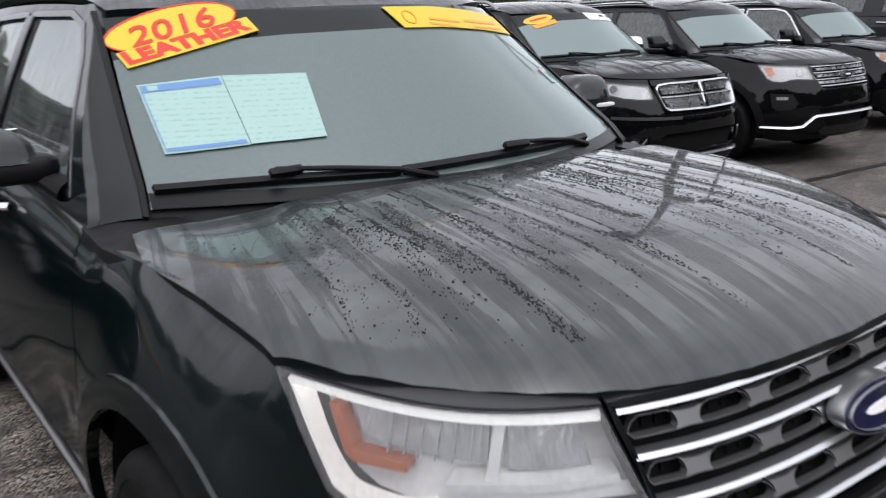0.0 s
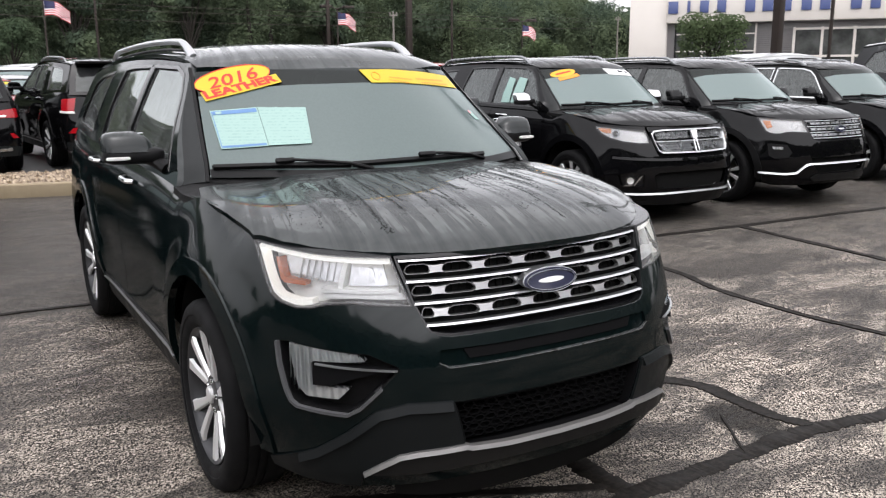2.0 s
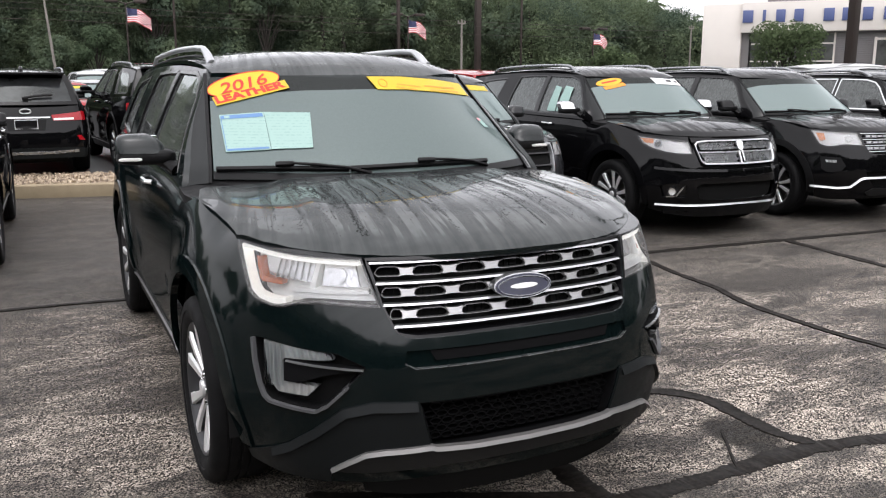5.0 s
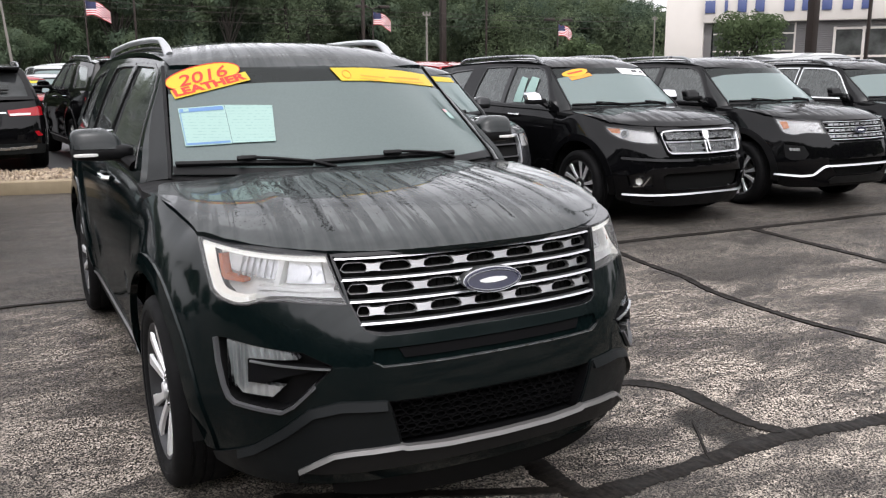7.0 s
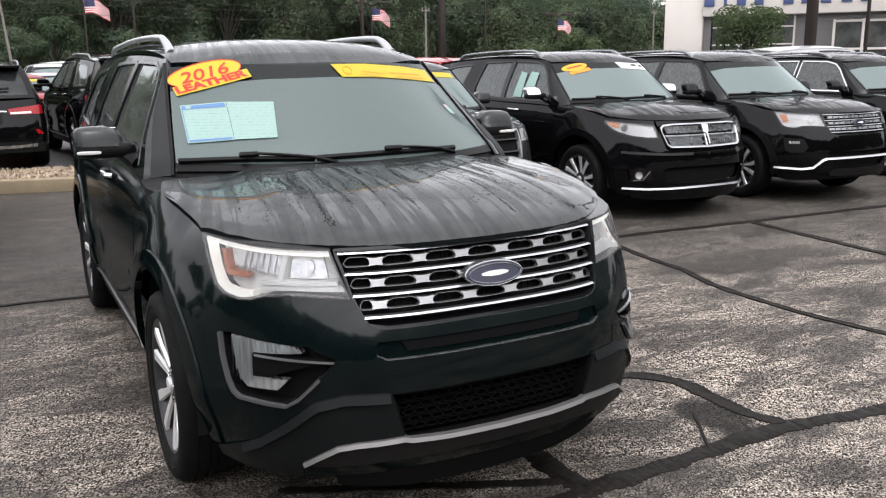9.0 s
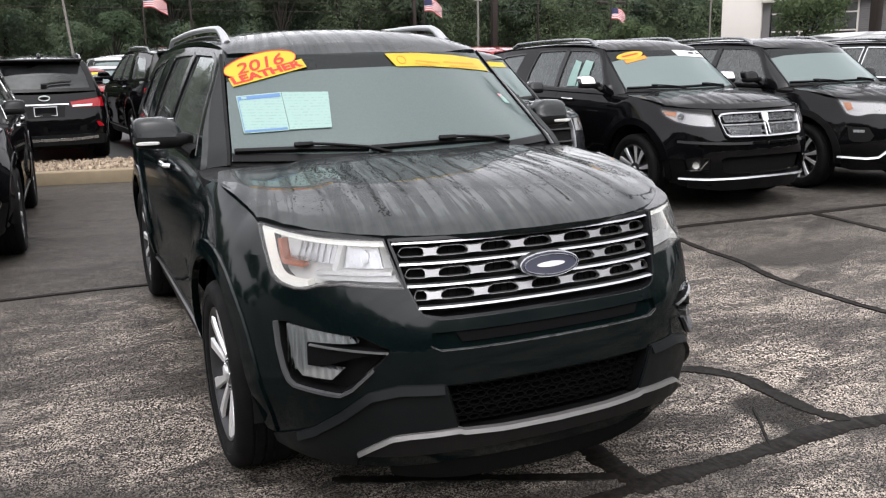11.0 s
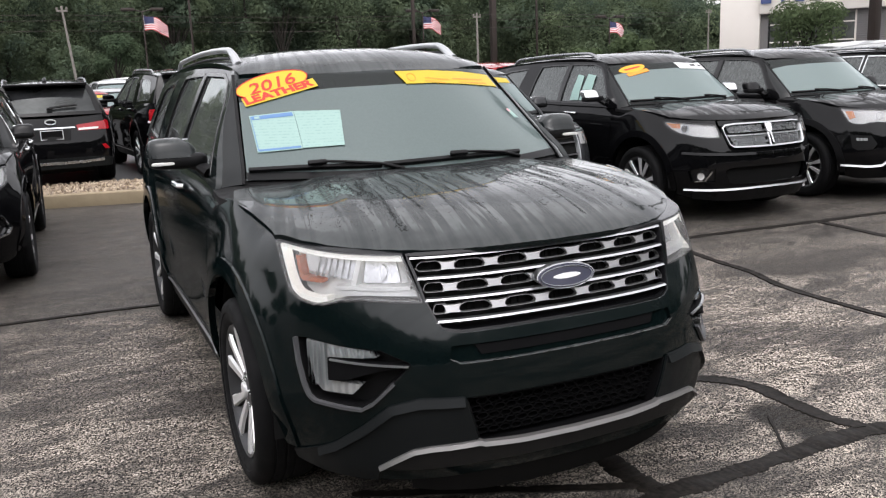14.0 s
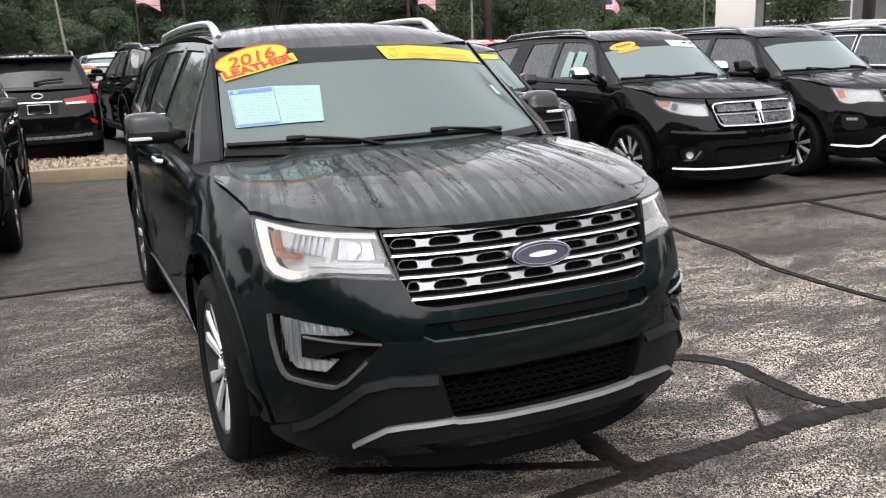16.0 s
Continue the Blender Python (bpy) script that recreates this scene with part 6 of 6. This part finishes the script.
tree("young_tree", "small bushy tree standing before the woods", pose(3.4, 68, 0), 5.6, 1.9, 7000, .10, LEAF_MID, 1)
tree("young_tree", "small bushy tree standing before the woods", pose(0.6, 72, 0), 4.8, 2.0, 4200, .10, LEAF, 2)
tree("shrub", "yellow-green shrub beyond the row of cars", pose(30.8, 40, 0), 3.3, 1.6, 2600, .12, LEAF_LIGHT, 3, .08, 0)
tree("shrub", "yellow-green shrub beyond the row of cars", pose(28.4, 41, 0), 2.9, 1.2, 1800, .12, LEAF_LIGHT, 4, .08, 0)
tree("ornamental_tree", "small flowering tree in front of the building", pose(34.6, 30.0, 0), 4.3, 2.2, 5200, .09, LEAF_LIGHT, 5, .12, .25)
for i, (x, y, h) in enumerate(((20, 82, 12), (34, 80, 10.5), (56, 74, 7.6), (64, 70, 7.0), (10, 84, 13), (-8, 80, 14), (46, 78, 8.6))):
    tree("broadleaf_tree", "broadleaf tree at the wood's edge", pose(x, y, 0), h, 4.0, 15000, .17, LEAF, 20 + i, .3)

# dealership building: white panelled front over grey cladding
PANEL = material("white_metal_panel", (0.74, 0.72, 0.69), 0.4)
bn = Nodes(PANEL)
bn.link(bn.mix(bn.noise(bn.place(), 0.8, 5), (0.61, 0.57, 0.525), (0.685, 0.64, 0.59)), bn.b.inputs["Base Color"])
SIDING = material("grey_corrugated_cladding", (0.22, 0.21, 0.21), 0.5, 0.3)
DARKGLASS = glass("dark_glazing", (0.25, 0.28, 0.30), 0.02, 1.7, 0.3, paleness=0.22, tone=(0.5, 0.52, 0.5), grain=(.01, .01, .01), spread=0.6)
SIGNBLUE = material("blue_sign_letters", (0.07, 0.095, 0.23), 0.4)
tangent = Vector((.64, -.77, 0)).normalized()
bm_ = Matrix.Translation((35.30, 37.20, 0)) @ Matrix.Rotation(math.atan2(tangent.y, tangent.x), 4, "Z")
bld = thing("dealership_building", "white-panelled dealership building with grey cladding and blue sign marks", "building", bm_)
wall = part("white_tower", block(0, 2.22, 0, 12, -.1, 6.0, .02), PANEL, bld)
part("sign_band", block(2.22, 26, -.25, .4, 4.35, 6.05, .02), PANEL, bld)
part("upper_roof", block(3.4, 26, 2.0, 12, 6.0, 6.9, .02), SIDING, bld)
for z in np.arange(.6, 6, .6):
    part("panel_joint", block(.0, 2.22, -.006, .0, z, z + .008), PANEL, wall)
back = part("cladding_wall", block(2.22, 26, .55, 12, -.1, 4.36), SIDING, bld, "grey corrugated cladding")
for i in range(36):
    z = .1 + i * .12
    part("cladding_rib", block(7.4, 26, .50, .552, z, z + .06, .012, 1), SIDING, back)
win = part("glazing", block(2.75, 7.3, .45, .54, .2, 4.2), DARKGLASS, bld)
for x in (2.72, 3.5, 4.3, 5.8, 7.3):
    part("mullion", block(x - .05, x + .05, .38, .53, .1, 4.3), PANEL if x > 4 else PIANO, win)
for z in (1.5, 2.7, 3.7):
    part("transom", block(2.7, 7.3, .39, .52, z - .04, z + .04), PANEL, win)
w2 = part("glazing", block(9.4, 16.5, .40, .48, .3, 3.9), DARKGLASS, bld)
for x in (9.4, 10.9, 12.6, 14.3, 16.5):
    part("mullion", block(x - .07, x + .07, .30, .47, .2, 4.0), PANEL, w2)
for z in (.3, 2.35, 3.9):
    part("transom", block(9.4, 16.5, .31, .46, z - .06, z + .06), PANEL, w2)
for x, w_ in ((2.29, .56), (3.38, .17), (4.10, .50), (5.07, .50), (6.62, .55), (7.57, .58), (8.60, .52), (9.65, .54), (10.62, .54), (12.2, .55), (13.2, .5)):
    part("sign_mark", block(x, x + w_, -.36, -.25, 4.90, 5.60, .01), SIGNBLUE, bld, "plain blue sign bar")

# lamp posts, flag poles, utility poles and wires
BRONZE = material("dark_bronze_steel", (0.035, 0.026, 0.022), 0.45, 0.5)
WOODPOLE = rough_plastic("weathered_pole", (0.20, 0.185, 0.165), 0.8, 40)


def lamp_post(x, y, w, h, heads):
    p = thing("lamp_post", "dark bronze lamp post of the car lot", "lamp post", pose(x, y, 0), "lamp posts")
    part("post", block(-w / 2, w / 2, -w / 2, w / 2, .0, h, .015), BRONZE, p)
    part("base", turned([(.0, .75), (.3, .75), (.32, .7), (.32, -.1)], 24, "z"), CONCRETE, p)
    for k in range(heads):
        a = 90 * k + 20
        arm = part("arm", moved(block(.1, .75, -.05, .05, h - .25, h - .15), pose(0, 0, 0, 0, 0, a)), BRONZE, p)
        part("lamp_head", moved(block(.55, 1.6, -.42, .42, h - .52, h - .06, .06), pose(0, 0, 0, 0, 0, a)), BRONZE, arm)


lamp_post(19.8, 14.0, .24, 13.0, 4)
lamp_post(23.1, 14.6, .09, 9.5, 2)
for x, y, w in ((6.9, 52, .12), (24.7, 46, .34), (30.3, 50, .12), (23.4, 56, .22)):
    lamp_post(x, y, w, 12, 2)

FLAGRED = material("flag_red", (0.52, 0.06, 0.07), 0.7)
FLAGWHITE = material("flag_white", (0.75, 0.72, 0.72), 0.7)
FLAGBLUE = material("flag_blue", (0.03, 0.035, 0.10), 0.7)


def flag_pole(x, y, h):
    p = thing("flag_pole", "twin-headed lamp pole flying a striped red, white and blue flag", "flag", pose(x, y, 0), "flag poles")
    part("pole", tube([(0, 0, -.1), (0, 0, h)], [.07, .05], 10), BRONZE, p)
    part("finial", loaf(0, 0, h + .06, .08, .08, .08, 1.0, 8, 12), BRONZE, p)

    def cloth(u, v):
        sag = .70 * u * u + .04 * math.sin(9 * u + 2 * v)
        return (.06 + 1.55 * u, .16 * math.sin(7 * u + 1.5 * v), h - .12 - .98 * v * (1 - .12 * u) - sag)

    def field(u0, u1, v0, v1, mat, name, off):
        nu = 10
        verts, faces = [], []
        for i in range(nu + 1):
            u = u0 + (u1 - u0) * i / nu
            for v in (v0, v1):
                a = cloth(u, v)
                verts += [(a[0], a[1] - off, a[2]), (a[0], a[1] + off, a[2])]
        for i in range(nu):
            b, c = 4 * i, 4 * i + 4
            faces += [(b, b + 2, c + 2, c), (b + 1, c + 1, c + 3, b + 3), (b, c, c + 1, b + 1), (b + 2, b + 3, c + 3, c + 2)]
        part(name, (verts, faces), mat, flag)
    for sg in (-1, 1):
        head = part("lamp_head", block(sg * .95 - .42, sg * .95 + .42, -.25, .25, h + .16, h + .36, .04), BRONZE, p)
        part("lamp_arm", tube([(0, 0, h + .1), (sg * .6, 0, h + .26)], .04, 8), BRONZE, head)
    flag = part("flag", tube([cloth(0, 0), cloth(0, 1)], .012, 6), FLAGWHITE, p)
    for i in range(13):
        field(0, 1, i / 13, (i + 1) / 13, FLAGRED if i % 2 == 0 else FLAGWHITE, "stripe", .004)
    field(0, .42, 0, 7 / 13, FLAGBLUE, "canton", .012)


for x, y, h in ((4.95, 60, 6.55), (25.9, 60, 6.35), (43.6, 60, 5.75)):
    flag_pole(x, y, h)


def utility_pole(x, y, h, lean=0.0):
    p = thing("utility_pole", "weathered grey utility pole with a cross arm", "pole", pose(x, y, 0), "utility poles")
    part("pole", tube([(lean, 0, -.2), (0, 0, h)], [.075, .05], 10), WOODPOLE, p)
    part("cross_arm", block(-.24, .24, -.04, .04, h - .22, h - .14, .01), WOODPOLE, p)
    for dx in (-.2, 0, .2):
        part("insulator", turned([(.0, h + .05), (.05, h + .03), (.05, h - .13)], 8, "z") if dx == 0 else moved(turned([(.0, .12), (.05, .1), (.05, 0)], 8, "z"), pose(dx, 0, h - .13)), WOODPOLE, p)


utility_pole(-.55, 40, 5.3, .42)
utility_pole(20.5, 40, 4.85)
utility_pole(-20, 38, 5.2)
utility_pole(44, 48, 5.6)
for dz in (-.05, -.3, -.75):
    pts = []
    spans = [(-20, 38, 5.2), (-.55, 40, 5.0), (20.5, 40, 4.85), (44, 48, 5.6)]
    for a, b in zip(spans, spans[1:]):
        for t in np.linspace(0, 1, 9)[:-1]:
            pts.append((a[0] + (b[0] - a[0]) * t, a[1] + (b[1] - a[1]) * t, a[2] + (b[2] - a[2]) * t + dz - .5 * t * (1 - t)))
    solo("overhead_wire", tube(pts, .011, 5), BRONZE, "overhead wire between the utility poles", "wire", group="overhead wires")
